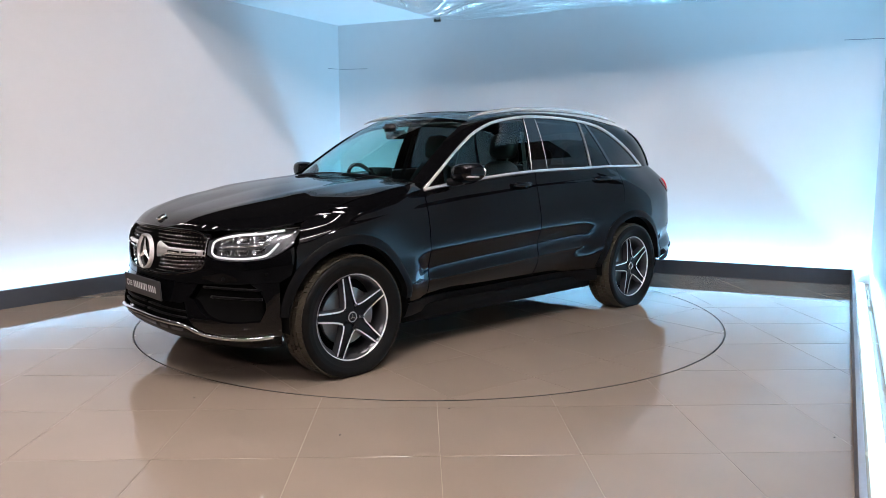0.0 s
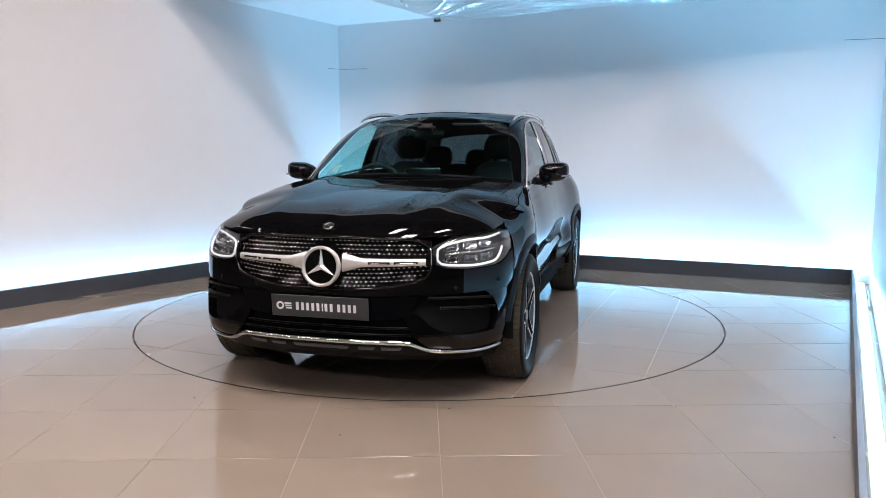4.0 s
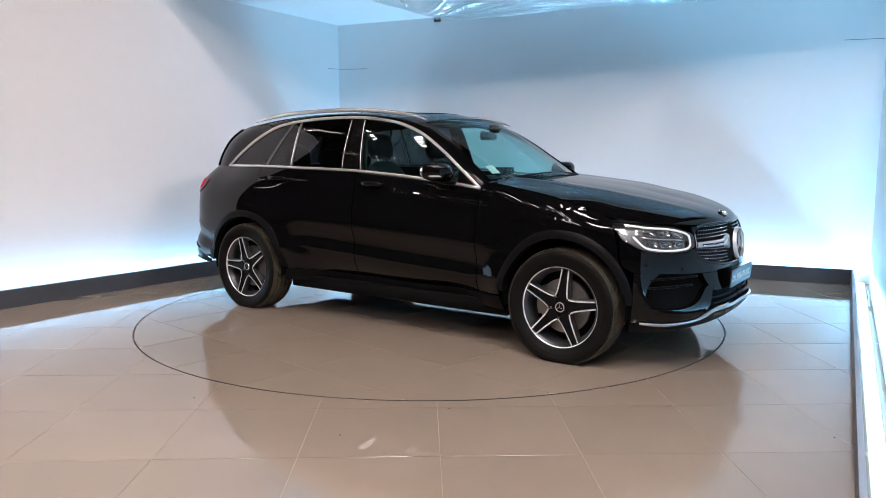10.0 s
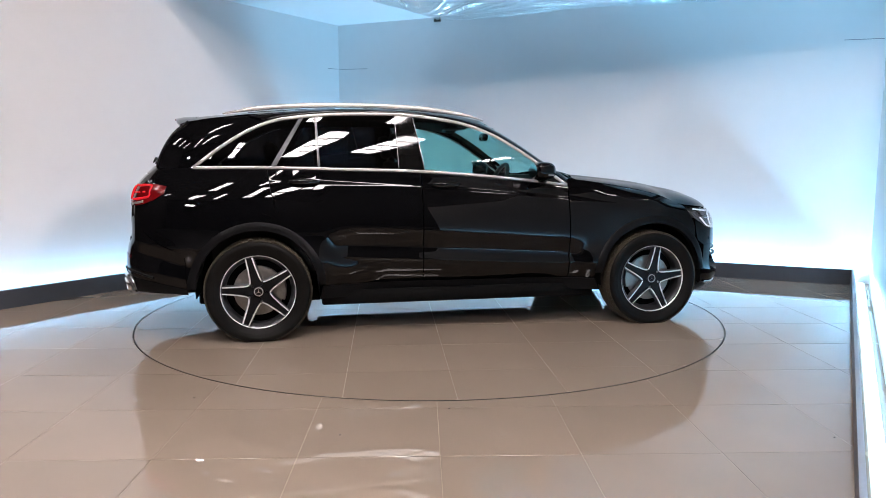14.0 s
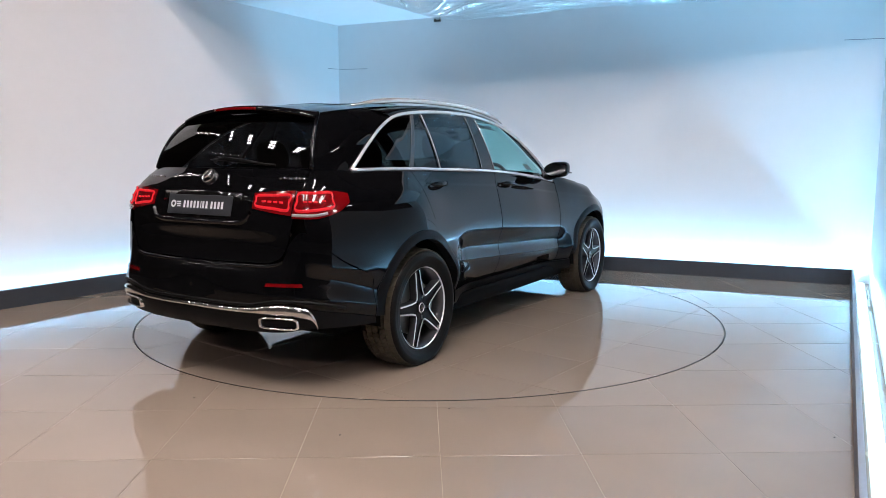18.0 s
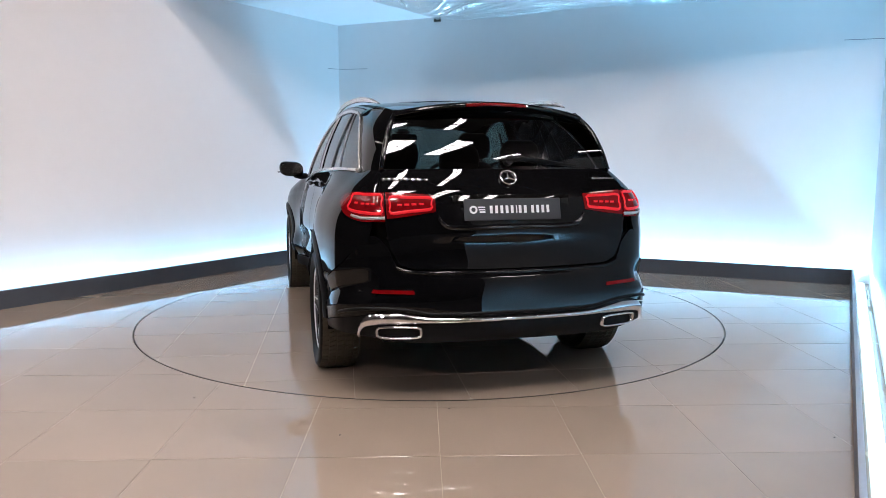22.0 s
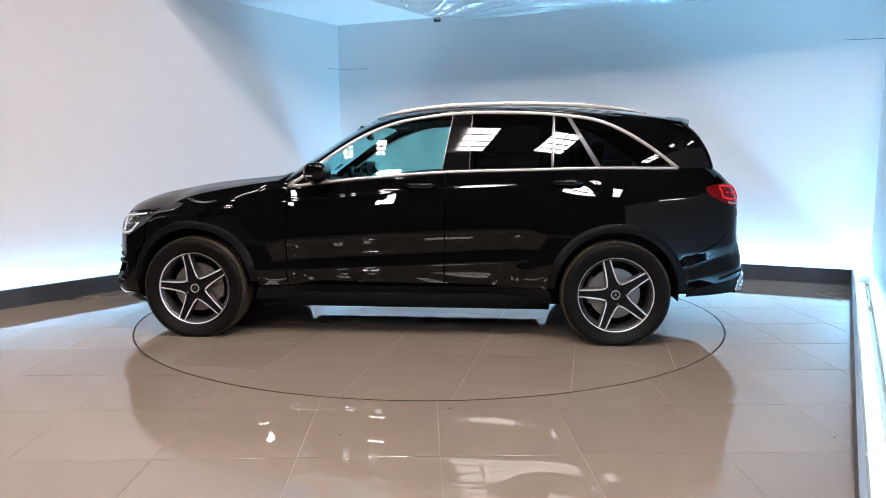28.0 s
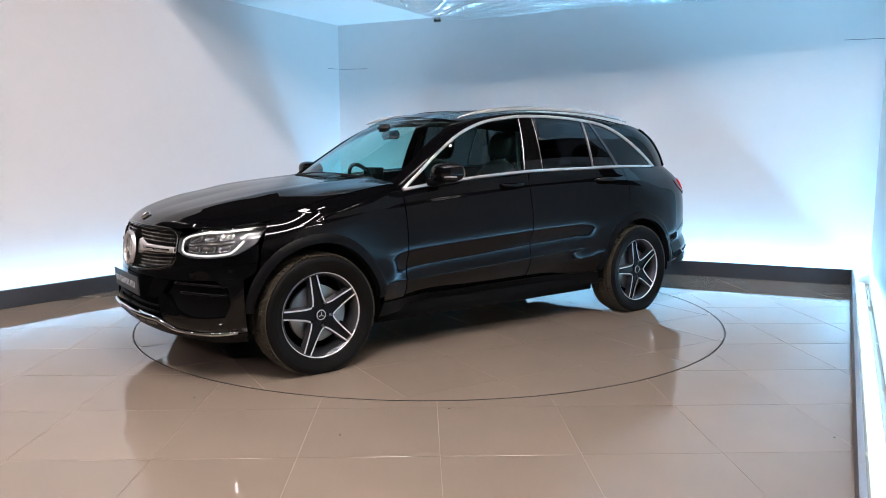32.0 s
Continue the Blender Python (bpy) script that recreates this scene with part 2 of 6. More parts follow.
def inside_piece(cx, cy, r):
    pts = square(cx, cy)
    keep = [p for p in pts if math.hypot(*p) < r]
    if len(keep) == len(pts):
        return corner_square(cx, cy)
    ring = [(r * math.cos(a), r * math.sin(a)) for a in np.arange(0, 2 * math.pi, 0.02)]
    keep += [p for p in ring if abs(p[0] - cx) < HALF and abs(p[1] - cy) < HALF]
    if len(keep) < 4:
        return None
    mx, my = sum(p[0] for p in keep) / len(keep), sum(p[1] for p in keep) / len(keep)
    return sorted(keep, key=lambda p: math.atan2(p[1] - my, p[0] - mx))


def tile_object(outline, parent, m=None):
    bm = bmesh.new()
    prism(bm, outline, -0.012, 0.0)
    if len(outline) == 4:
        bmesh.ops.bevel(bm, geom=[e for e in bm.edges if e.verts[0].co.z > -0.001 and e.verts[1].co.z > -0.001], offset=0.0005, segments=1, affect="EDGES")
    if m:
        bmesh.ops.transform(bm, matrix=m, verts=bm.verts[:])
    return part("tile", bm, TILE, parent)


def inside_booth(p, margin):
    """Is the point on the floor's side of the three plinths?"""
    for a, b in RUNS:
        d = (b - a).normalized()
        if (p - a).dot(Vector((-d.y, d.x))) > margin:
            return False
    return True


bm = bmesh.new()
outer = [(14 * math.cos(a), -3 + 14 * math.sin(a)) for a in np.linspace(0, 2 * math.pi, 48, endpoint=False)]
prism(bm, outer, -0.30, -0.052)
floor = tagged(part("floor", bm, HALL_FLOOR), "polished greige porcelain floor tiles with thin grout lines", "floor", kind="structure")
ring_in, bm = DISC + 0.004, bmesh.new()
ring_n = 180
low = [bm.verts.new((ring_in * math.cos(a), ring_in * math.sin(a), -0.0012)) for a in np.linspace(0, 2 * math.pi, ring_n, endpoint=False)]


def grout_reach(a):
    """How far the tiled floor goes in this direction."""
    r = ring_in + 0.02
    while r < 6.6 and inside_booth(Vector((r * math.cos(a), r * math.sin(a))), 0.20) and r * math.sin(a) > -6.15 and r * math.cos(a) < 4.7:
        r += 0.02
    return r


far = [bm.verts.new((grout_reach(a) * math.cos(a), grout_reach(a) * math.sin(a), -0.0012)) for a in np.linspace(0, 2 * math.pi, ring_n, endpoint=False)]
deep = [bm.verts.new((ring_in * math.cos(a), ring_in * math.sin(a), -0.05)) for a in np.linspace(0, 2 * math.pi, ring_n, endpoint=False)]
for i in range(ring_n):
    j = (i + 1) % ring_n
    bm.faces.new((low[i], far[i], far[j], low[j]))
    bm.faces.new((deep[i], low[i], low[j], deep[j]))
part("grout", bm, GROUT, floor, "grey-brown grout between the floor tiles")
spin = Matrix.Rotation(TURN, 4, "Z")
common_tile = None
for i in range(-13, 10):
    for j in range(-9, 13):
        cx, cy = TILE_X0 + (i + 0.5) * PITCH, TILE_Y0 + (j + 0.5) * PITCH
        w = spin @ Vector((cx, cy, 0))
        if not inside_booth(Vector((w.x, w.y)), 0.42) or w.y < -6.2 or w.x > 4.6:
            continue
        pieces = outside_pieces(cx, cy, DISC + 0.004)
        if len(pieces) == 1 and len(pieces[0]) == 4:
            if common_tile is None:
                bm = bmesh.new()
                prism(bm, corner_square(0, 0), -0.012, 0.0)
                bmesh.ops.bevel(bm, geom=[e for e in bm.edges if e.verts[0].co.z > -0.001 and e.verts[1].co.z > -0.001], offset=0.0005, segments=1, affect="EDGES")
                common_tile = mesh_of("tile", bm, TILE)
            ob = new("tile", common_tile)
            ob.parent, ob.matrix_basis = floor, spin @ Matrix.Translation((cx, cy, 0))
        else:
            for outline in pieces:
                tile_object(outline, floor, spin)

# ---- turntable ----
turntable = tagged(new("turntable"), "round motorised turntable tiled flush with the floor", "turntable")
bm = bmesh.new()
prism(bm, [((DISC - 0.004) * math.cos(a), (DISC - 0.004) * math.sin(a)) for a in np.linspace(0, 2 * math.pi, 180, endpoint=False)], -0.045, -0.0012)
part("deck", bm, GROUT, turntable, "grouted steel deck under the tiles")
bm = bmesh.new()
n = 180
for z0, z1 in ((-0.04, 0.0008),):
    vs = [[bm.verts.new((r * math.cos(a), r * math.sin(a), z)) for a in np.linspace(0, 2 * math.pi, n, endpoint=False)]
          for r, z in ((DISC - 0.004, z0), (DISC - 0.004, z1), (DISC - 0.0075, z1), (DISC - 0.0075, z0))]
    for k in range(3):
        for i in range(n):
            j = (i + 1) % n
            bm.faces.new((vs[k][i], vs[k][j], vs[k + 1][j], vs[k + 1][i]))
part("rim", bm, DARK_GAP, turntable, "thin dark metal rim")
disc_spin = Matrix.Rotation(DISC_TILE_TURN, 4, "Z")
for i in range(-5, 5):
    for j in range(-5, 5):
        outline = inside_piece((i + 0.5) * PITCH + DISC_TILE_X, (j + 0.5) * PITCH + DISC_TILE_Y, DISC - 0.008)
        if outline:
            tile_object(outline, turntable, disc_spin)


# ---- specks of dirt lying on the floor ----
def grit(x, y, r, turn):
    bm = bmesh.new()
    bmesh.ops.create_icosphere(bm, subdivisions=1, radius=r, matrix=pose(x, y, 0.0012, 0, 0, turn) @ Matrix.Diagonal((1.4, 0.8, 0.5, 1)))
    return tagged(part("dirt_speck", bm, STEEL), "tiny dark speck of dirt on the floor", "dirt", "specks on the floor")


for x, y, r, turn in ((-1.23, -2.19, 0.0050, 10), (-0.41, -2.71, 0.0060, 70), (-1.16, -2.03, 0.0040, 130), (1.80, -2.77, 0.0060, 40), (-1.11, -1.53, 0.0040, 95), (0.09, -2.37, 0.0050, 20)):
    grit(x, y, r, turn)

# ---- ceiling over the booth's inner half, and the dark hall outside with its rooflights ----
bm = bmesh.new()
inner = offset_chain(GAP - 0.002)
front_l, front_r = inner[1] + (inner[0] - inner[1]).normalized() * CEIL_DEPTH, inner[2] + (inner[3] - inner[2]).normalized() * (CEIL_DEPTH - 0.95)
prism(bm, [inner[1], front_l, front_r, inner[2]], CEIL, CEIL + 0.06)
bmesh.ops.recalc_face_normals(bm, faces=bm.faces[:])
tagged(part("ceiling", bm, CEILING), "white ceiling board over the booth's inner half", "ceiling", kind="structure")


# ---- crumpled clear film stretched under the ceiling ----
def film():
    bm = bmesh.new()
    back = (inner[2] - inner[1]).normalized()
    out = Vector((back.y, -back.x))
    start = inner[1] + back * 1.42
    deep_l, deep_r = ((front_l - inner[1]).dot(out) - 0.12, (front_r - inner[2]).dot(out) - 0.12)
    run = (inner[2] - inner[1]).length
    rows = []
    for i in range(150):
        row = []
        for j in range(171):
            f = j / 170
            s = i * 0.0255 - 0.55 * f - 0.25 * f * f
            along_wall = min(1, max(0, (s + 1.42) / run))
            d = 0.012 + f * (deep_l + (deep_r - deep_l) * along_wall)
            p = start + back * (s + 0.25 * max(0, 1 - i / 30) * f) + out * d
            v = d / (0.22 + 0.78 * min(1, i * 0.0255 / 1.6))          # folds fan out from the fixing
            w = (noise.noise(Vector((s * 0.7, v * 5.0, 0.3))) * 0.035 + (0.5 - abs(noise.noise(Vector((s * 0.9, v * 13.0, 2.0))))) * 0.060
                 + noise.noise(Vector((s * 2.2, v * 34.0, 4.0))) * 0.016 + abs(noise.noise(Vector((s * 1.5, v * 55.0, 9.0)))) * 0.009 + noise.noise(Vector((s * 16, d * 16.0, 7.0))) * 0.0025)
            w *= min(1, 0.25 + i / 25)
            sag = 0.05 * math.sin(math.pi * min(1, d / 2.3)) * min(1, i / 20) * min(1, (149 - i) / 20)
            row.append(bm.verts.new((p.x, p.y, CEIL - 0.03 - sag - max(-0.02, w))))
        rows.append(row)
    for a, b in zip(rows[:-1], rows[1:]):
        for j in range(170):
            bm.faces.new((a[j], b[j], b[j + 1], a[j + 1]))
    return tagged(part("plastic_film", bm, FILM, smooth=True), "crumpled clear plastic film stretched under the ceiling", "plastic film")


film()
bm = bmesh.new()
k = inner[1] + (inner[2] - inner[1]).normalized() * 1.40
box(bm, -0.045, 0.045, -0.03, 0.0, CEIL - 0.055, CEIL, pose(k.x, k.y, 0, 0, 0, math.degrees(math.atan2((inner[2] - inner[1]).y, (inner[2] - inner[1]).x))))
bevel_all(bm, 0.006)
tagged(part("fixing_block", bm, STEEL), "small brown block pinning the film at the wall", "fixing")

for nm, c in (("hall_wall_1", (HALL[0] - 0.2, HALL[0], HALL[2], HALL[3])), ("hall_wall_2", (HALL[1], HALL[1] + 0.2, HALL[2], HALL[3])),
              ("hall_wall_3", (HALL[0], HALL[1], HALL[2] - 0.2, HALL[2])), ("hall_wall_4", (HALL[0], HALL[1], HALL[3], HALL[3] + 0.2))):
    bm = bmesh.new()
    box(bm, *c, -0.3, HALL[4])
    tagged(part(nm, bm, SHED), "dark sheeted wall of the surrounding hall", "wall", kind="structure")
bm = bmesh.new()
box(bm, HALL[0] - 0.2, HALL[1] + 0.2, HALL[2] - 0.2, HALL[3] + 0.2, HALL[4], HALL[4] + 0.2)
tagged(part("hall_roof", bm, SHED), "dark sheeted roof of the surrounding hall", "roof", kind="structure")


def hall_panel(x, y, z, w, l, turn, tilt):
    """A bright panel with dark bars for an unseen rooflight, hung from the hall's roof on two added rods."""
    root = tagged(new("rooflight_panel"), "bright panel with dark bars standing in for an unseen hall rooflight", "panel light", "panel lights of the hall")
    root.matrix_basis = pose(x, y, z, 0, tilt, turn)
    rows = max(3, round(l / 0.6))
    for s in (-1, 1):
        for k in range(rows):
            bm = bmesh.new()
            box(bm, min(0, s * w / 2) + 0.004, max(0, s * w / 2) - 0.004, -l / 2 + l * k / rows + 0.03, -l / 2 + l * (k + 1) / rows - 0.03, 0.0, 0.01)
            part("pane", bm, SKYLIGHT, root)
    for x0, x1, y0, y1 in ([(-w / 2 - 0.04, w / 2 + 0.04, -l / 2 + l * k / rows - 0.035, -l / 2 + l * k / rows + 0.035) for k in range(rows + 1)]
                           + [(q * w / 2 - 0.006, q * w / 2 + 0.006, -l / 2, l / 2) for q in (-1, 0, 1)]):
        bm = bmesh.new()
        box(bm, x0, x1, y0, y1, -0.02 - (0.003 if x1 - x0 > 0.3 else 0), 0.03)
        part("glazing_bar", bm, STEEL, root)
    for s in (-1, 1):
        bm = bmesh.new()
        box(bm, -0.012, 0.012, s * l * 0.5 - 0.012, s * l * 0.5 + 0.012, 0.02, HALL[4] - z + 0.02)
        part("hanger_rod", bm, STEEL, root)
    return root


def window_source(centre, w, h, turn):
    """An unseen light source built as a high hall window, two rows of bright panes between dark bars."""
    root = tagged(new("window_source"), "unseen bright source built as a high hall window with dark glazing bars", "window", "high windows of the hall")
    root.matrix_basis = pose(*centre, 0, 0, turn)
    for i in range(3):
        for k in range(2):
            bm = bmesh.new()
            box(bm, -w / 2 + w * i / 3 + 0.02, -w / 2 + w * (i + 1) / 3 - 0.02, -0.005, 0.005, -h / 2 + h * k / 2 + 0.02, -h / 2 + h * (k + 1) / 2 - 0.02)
            part("pane", bm, SUNLIT, root)
    for i in range(4):
        bm = bmesh.new()
        box(bm, -w / 2 + w * i / 3 - 0.025, -w / 2 + w * i / 3 + 0.025, -0.04, 0.04, -h / 2, h / 2)
        part("glazing_bar", bm, STEEL, root)
    for k in range(3):
        bm = bmesh.new()
        box(bm, -w / 2, w / 2, -0.035, 0.035, -h / 2 + h * k / 2 - 0.022, -h / 2 + h * k / 2 + 0.022)
        part("glazing_bar", bm, STEEL, root)
    return root


for row in HALL_PANELS:
    hall_panel(*row)
for row in HIGH_WINDOWS:
    window_source(*row)


# ---- a thin scuffed line on the walls beside the corner, and one near the other corner ----
def wall_mark(a, b, z0, z1):
    run = (b - a).normalized()
    side_ = Vector((run.y, -run.x)) * 0.0015
    bm = bmesh.new()
    q = [bm.verts.new((p.x + side_.x, p.y + side_.y, z + h)) for p, z, h in ((a, z0, -0.003), (b, z1, -0.003), (b, z1, 0.003), (a, z0, 0.003))]
    back = [bm.verts.new((v.co.x - side_.x * 1.2, v.co.y - side_.y * 1.2, v.co.z)) for v in q]
    bm.faces.new(q)
    for i in range(4):
        bm.faces.new((q[i], back[i], back[(i + 1) % 4], q[(i + 1) % 4]))
    bmesh.ops.recalc_face_normals(bm, faces=bm.faces[:])
    return tagged(part("wall_mark", bm, PLINTH_EDGE), "thin grey scuffed line on the white wall", "mark", "marks on the wall")


on_wall = offset_chain(GAP)
back_run, left_run = (on_wall[2] - on_wall[1]).normalized(), (on_wall[0] - on_wall[1]).normalized()
wall_mark(on_wall[1] + back_run * 0.02, on_wall[1] + back_run * 0.42, 2.372, 2.362)
wall_mark(on_wall[1] + left_run * 0.20, on_wall[1] + left_run * 0.02, 2.366, 2.374)
wall_mark(on_wall[2] - back_run * 0.36, on_wall[2] - back_run * 0.02, 2.382, 2.376)

# ---- the car: x forward, y to its left, z up, origin on the ground between the axles ----
def smooth_line(pts, n, closed=False):
    """n points evenly along a smooth curve through pts."""
    p = np.array(pts, float)
    k = len(p)
    dense = []
    for i in range(k if closed else k - 1):
        a, b, c, d = ((p[(i - 1) % k], p[i], p[(i + 1) % k], p[(i + 2) % k]) if closed else
                      (p[i - 1] if i else 2 * p[0] - p[1], p[i], p[i + 1], p[i + 2] if i + 2 < k else 2 * p[-1] - p[-2]))
        for s in np.linspace(0, 1, 16, endpoint=False):
            t1, t2, t3 = s, s * s, s * s * s
            dense.append(0.5 * (2 * b + (c - a) * t1 + (2 * a - 5 * b + 4 * c - d) * t2 + (3 * b - a - 3 * c + d) * t3))
    dense.append(p[0] if closed else p[-1])
    return even(dense, n)


def even(pts, n):
    """n points evenly along a line of straight pieces."""
    p = np.array(pts, float)
    s = np.concatenate([[0], np.cumsum(np.linalg.norm(np.diff(p, axis=0), axis=1))])
    t = np.linspace(0, s[-1], n)
    return np.stack([np.interp(t, s, p[:, i]) for i in range(p.shape[1])], 1)


def coons(bottom, top, left, right):
    """A surface between four lines; bottom and top run from left to right, left and right from bottom to top."""
    u = np.linspace(0, 1, len(bottom))[None, :, None]
    v = np.linspace(0, 1, len(left))[:, None, None]
    b, t, l, r = bottom[None], top[None], left[:, None], right[:, None]
    return ((1 - v) * b + v * t + (1 - u) * l + u * r
            - (1 - u) * (1 - v) * bottom[0] - u * (1 - v) * bottom[-1] - (1 - u) * v * top[0] - u * v * top[-1])


def arc_pts(cx, cz, r, a0, a1, n=13, squash=1.0):
    return [(cx + r * math.cos(a), cz + r * squash * math.sin(a)) for a in np.linspace(radians(a0), radians(a1), n)]


# plan of the body at its widest, run from the tail (u = -3.05) round the side (u = x) to the nose (u = 2.9)
PLAN = ((-3.05, -2.382, 0.0), (-2.85, -2.3805, 0.2), (-2.6, -2.352, 0.46), (-2.3, -2.265, 0.745), (-2.085, -2.09, 0.874), (-1.8, -1.8, 0.922), (-1.436, -1.436, 0.938),
        (-0.8, -0.8, 0.9165), (0.0, 0.0, 0.920), (0.8, 0.8, 0.914), (1.4, 1.4, 0.934), (1.7, 1.7, 0.910), (1.96, 1.942, 0.848), (2.197, 2.105, 0.688),
        (2.494, 2.218, 0.41), (2.7, 2.2545, 0.2), (2.9, 2.257, 0.0))
plan_dense = smooth_line([(u, x, y) for u, x, y in PLAN], 600)


def profile(*rows):
    d = smooth_line(rows, 120)
    return lambda z: np.interp(z, d[:, 0], d[:, 1])


# how far the skin lies inside the plan line, by height, at stations along u
STATIONS = [
    (-3.05, profile((0.20, 0.14), (0.28, 0.05), (0.36, 0.0), (0.45, 0.0), (0.52, 0.004), (0.61, 0.008), (0.645, 0.018), (0.66, 0.034), (0.70, 0.056), (0.76, 0.070), (0.81, 0.072), (0.845, 0.060), (0.87, 0.056), (0.93, 0.070), (1.04, 0.105), (1.12, 0.15), (1.18, 0.195))),
    (-2.35, profile((0.20, 0.12), (0.30, 0.03), (0.40, 0.0), (0.52, -0.005), (0.62, 0.012), (0.72, 0.03), (0.85, 0.035), (0.97, 0.05), (1.06, 0.09), (1.12, 0.145), (1.18, 0.215))),
    (-1.80, profile((0.20, 0.09), (0.30, 0.02), (0.45, 0.0), (0.60, 0.0), (0.75, 0.0), (0.86, 0.005), (0.94, 0.022), (1.0, 0.048), (1.06, 0.090), (1.11, 0.138), (1.15, 0.182), (1.18, 0.218))),
    (-1.42, profile((0.20, 0.10), (0.30, 0.02), (0.45, 0.0), (0.60, 0.0), (0.75, 0.004), (0.86, 0.010), (0.95, 0.028), (1.03, 0.061), (1.09, 0.100), (1.14, 0.142), (1.18, 0.179))),
    (-1.05, profile((0.20, 0.13), (0.27, 0.07), (0.36, 0.052), (0.46, 0.010), (0.525, -0.003), (0.56, 0.0), (0.60, 0.008), (0.66, 0.022), (0.705, 0.028), (0.74, 0.028), (0.80, 0.032), (0.90, 0.049), (0.98, 0.075), (1.06, 0.105), (1.13, 0.134), (1.18, 0.155))),
    (-0.78, profile((0.2, 0.15), (0.27, 0.10), (0.36, 0.075), (0.42, 0.055), (0.48, 0.046), (0.55, 0.043), (0.62, 0.042), (0.68, 0.0425), (0.78, 0.0455), (0.85, 0.053), (0.92, 0.067), (1.0, 0.089), (1.08, 0.113), (1.13, 0.129), (1.18, 0.146))),
    (0.30, profile((0.2, 0.15), (0.27, 0.10), (0.36, 0.075), (0.42, 0.055), (0.48, 0.046), (0.55, 0.043), (0.62, 0.042), (0.68, 0.0425), (0.75, 0.046), (0.82, 0.054), (0.90, 0.070), (0.98, 0.091), (1.05, 0.111), (1.12, 0.133), (1.16, 0.146))),
    (0.80, profile((0.2, 0.15), (0.27, 0.10), (0.36, 0.075), (0.42, 0.055), (0.48, 0.046), (0.55, 0.043), (0.62, 0.042), (0.68, 0.0425), (0.72, 0.046), (0.8, 0.053), (0.88, 0.067), (0.95, 0.084), (1.0, 0.099), (1.03, 0.110), (1.07, 0.134), (1.1, 0.17))),
    (0.99, profile((0.2, 0.12), (0.27, 0.06), (0.36, 0.042), (0.42, 0.016), (0.46, 0.006), (0.49, 0.006), (0.54, 0.0166), (0.59, 0.0289), (0.635, 0.0342), (0.66, 0.0345), (0.8, 0.039), (0.9, 0.047), (0.97, 0.060), (1.03, 0.084), (1.07, 0.122), (1.1, 0.17))),
    (1.16, profile((0.20, 0.10), (0.30, 0.03), (0.42, 0.012), (0.50, 0.010), (0.64, 0.020), (0.80, 0.021), (0.88, 0.022), (0.95, 0.034), (1.0, 0.064), (1.04, 0.112), (1.08, 0.18))),
    (1.40, profile((0.20, 0.08), (0.30, 0.02), (0.50, 0.0), (0.70, 0.0), (0.82, 0.0), (0.88, 0.008), (0.93, 0.028), (0.97, 0.062), (1.0, 0.105), (1.03, 0.17))),
    (1.75, profile((0.20, 0.10), (0.30, 0.03), (0.50, 0.0), (0.65, 0.0), (0.75, 0.008), (0.82, 0.032), (0.86, 0.062), (0.89, 0.10), (0.93, 0.17))),
    (2.20, profile((0.20, 0.14), (0.27, 0.04), (0.34, 0.0), (0.45, 0.01), (0.55, 0.03), (0.65, 0.035), (0.75, 0.045), (0.82, 0.075), (0.87, 0.12))),
    (2.90, profile((0.20, 0.14), (0.27, 0.03), (0.34, 0.0), (0.42, 0.012), (0.50, 0.03), (0.60, 0.035), (0.70, 0.045), (0.80, 0.058), (0.86, 0.075)))]


# the scoop pressed into the doors: lower edge, valley and upper crease, by u
SCOOP_U = (-0.98, -0.90, -0.78, -0.26, 0.30, 0.72, 0.83, 0.90)
SCOOP_LOW = (0.585, 0.560, 0.548, 0.520, 0.490, 0.468, 0.472, 0.490)
SCOOP_VALLEY = (0.600, 0.624, 0.634, 0.604, 0.573, 0.547, 0.536, 0.520)
SCOOP_TOP = (0.715, 0.740, 0.746, 0.725, 0.692, 0.662, 0.652, 0.635)
SHOULDER_U, SHOULDER_Z = (-1.75, -1.1, -0.3, 0.4, 0.8, 1.2, 1.6), (1.085, 1.075, 1.040, 0.985, 0.945, 0.905, 0.850)
BUMPER_U, BUMPER_Z = (-2.33, -2.22, -2.07, -1.95, -1.90, -1.80), (0.70, 0.685, 0.656, 0.625, 0.613, 0.590)
station_u = np.array([s[0] for s in STATIONS])


def plain_skin(u, z):
    """How far the skin lies inside the plan line, without the scoop."""
    vals = np.stack([s[1](z) for s in STATIONS])
    i = np.clip(np.searchsorted(station_u, u, side="right") - 1, 0, len(station_u) - 2)
    h = station_u[i + 1] - station_u[i]
    f = np.clip((u - station_u[i]) / h, 0, 1)
    k = np.arange(len(u))
    slope = np.gradient(vals, station_u, axis=0)
    return (vals[i, k] * (1 + 2 * f) * (1 - f) ** 2 + vals[i + 1, k] * f * f * (3 - 2 * f)
            + slope[i, k] * h * f * (1 - f) ** 2 + slope[i + 1, k] * h * f * f * (f - 1))


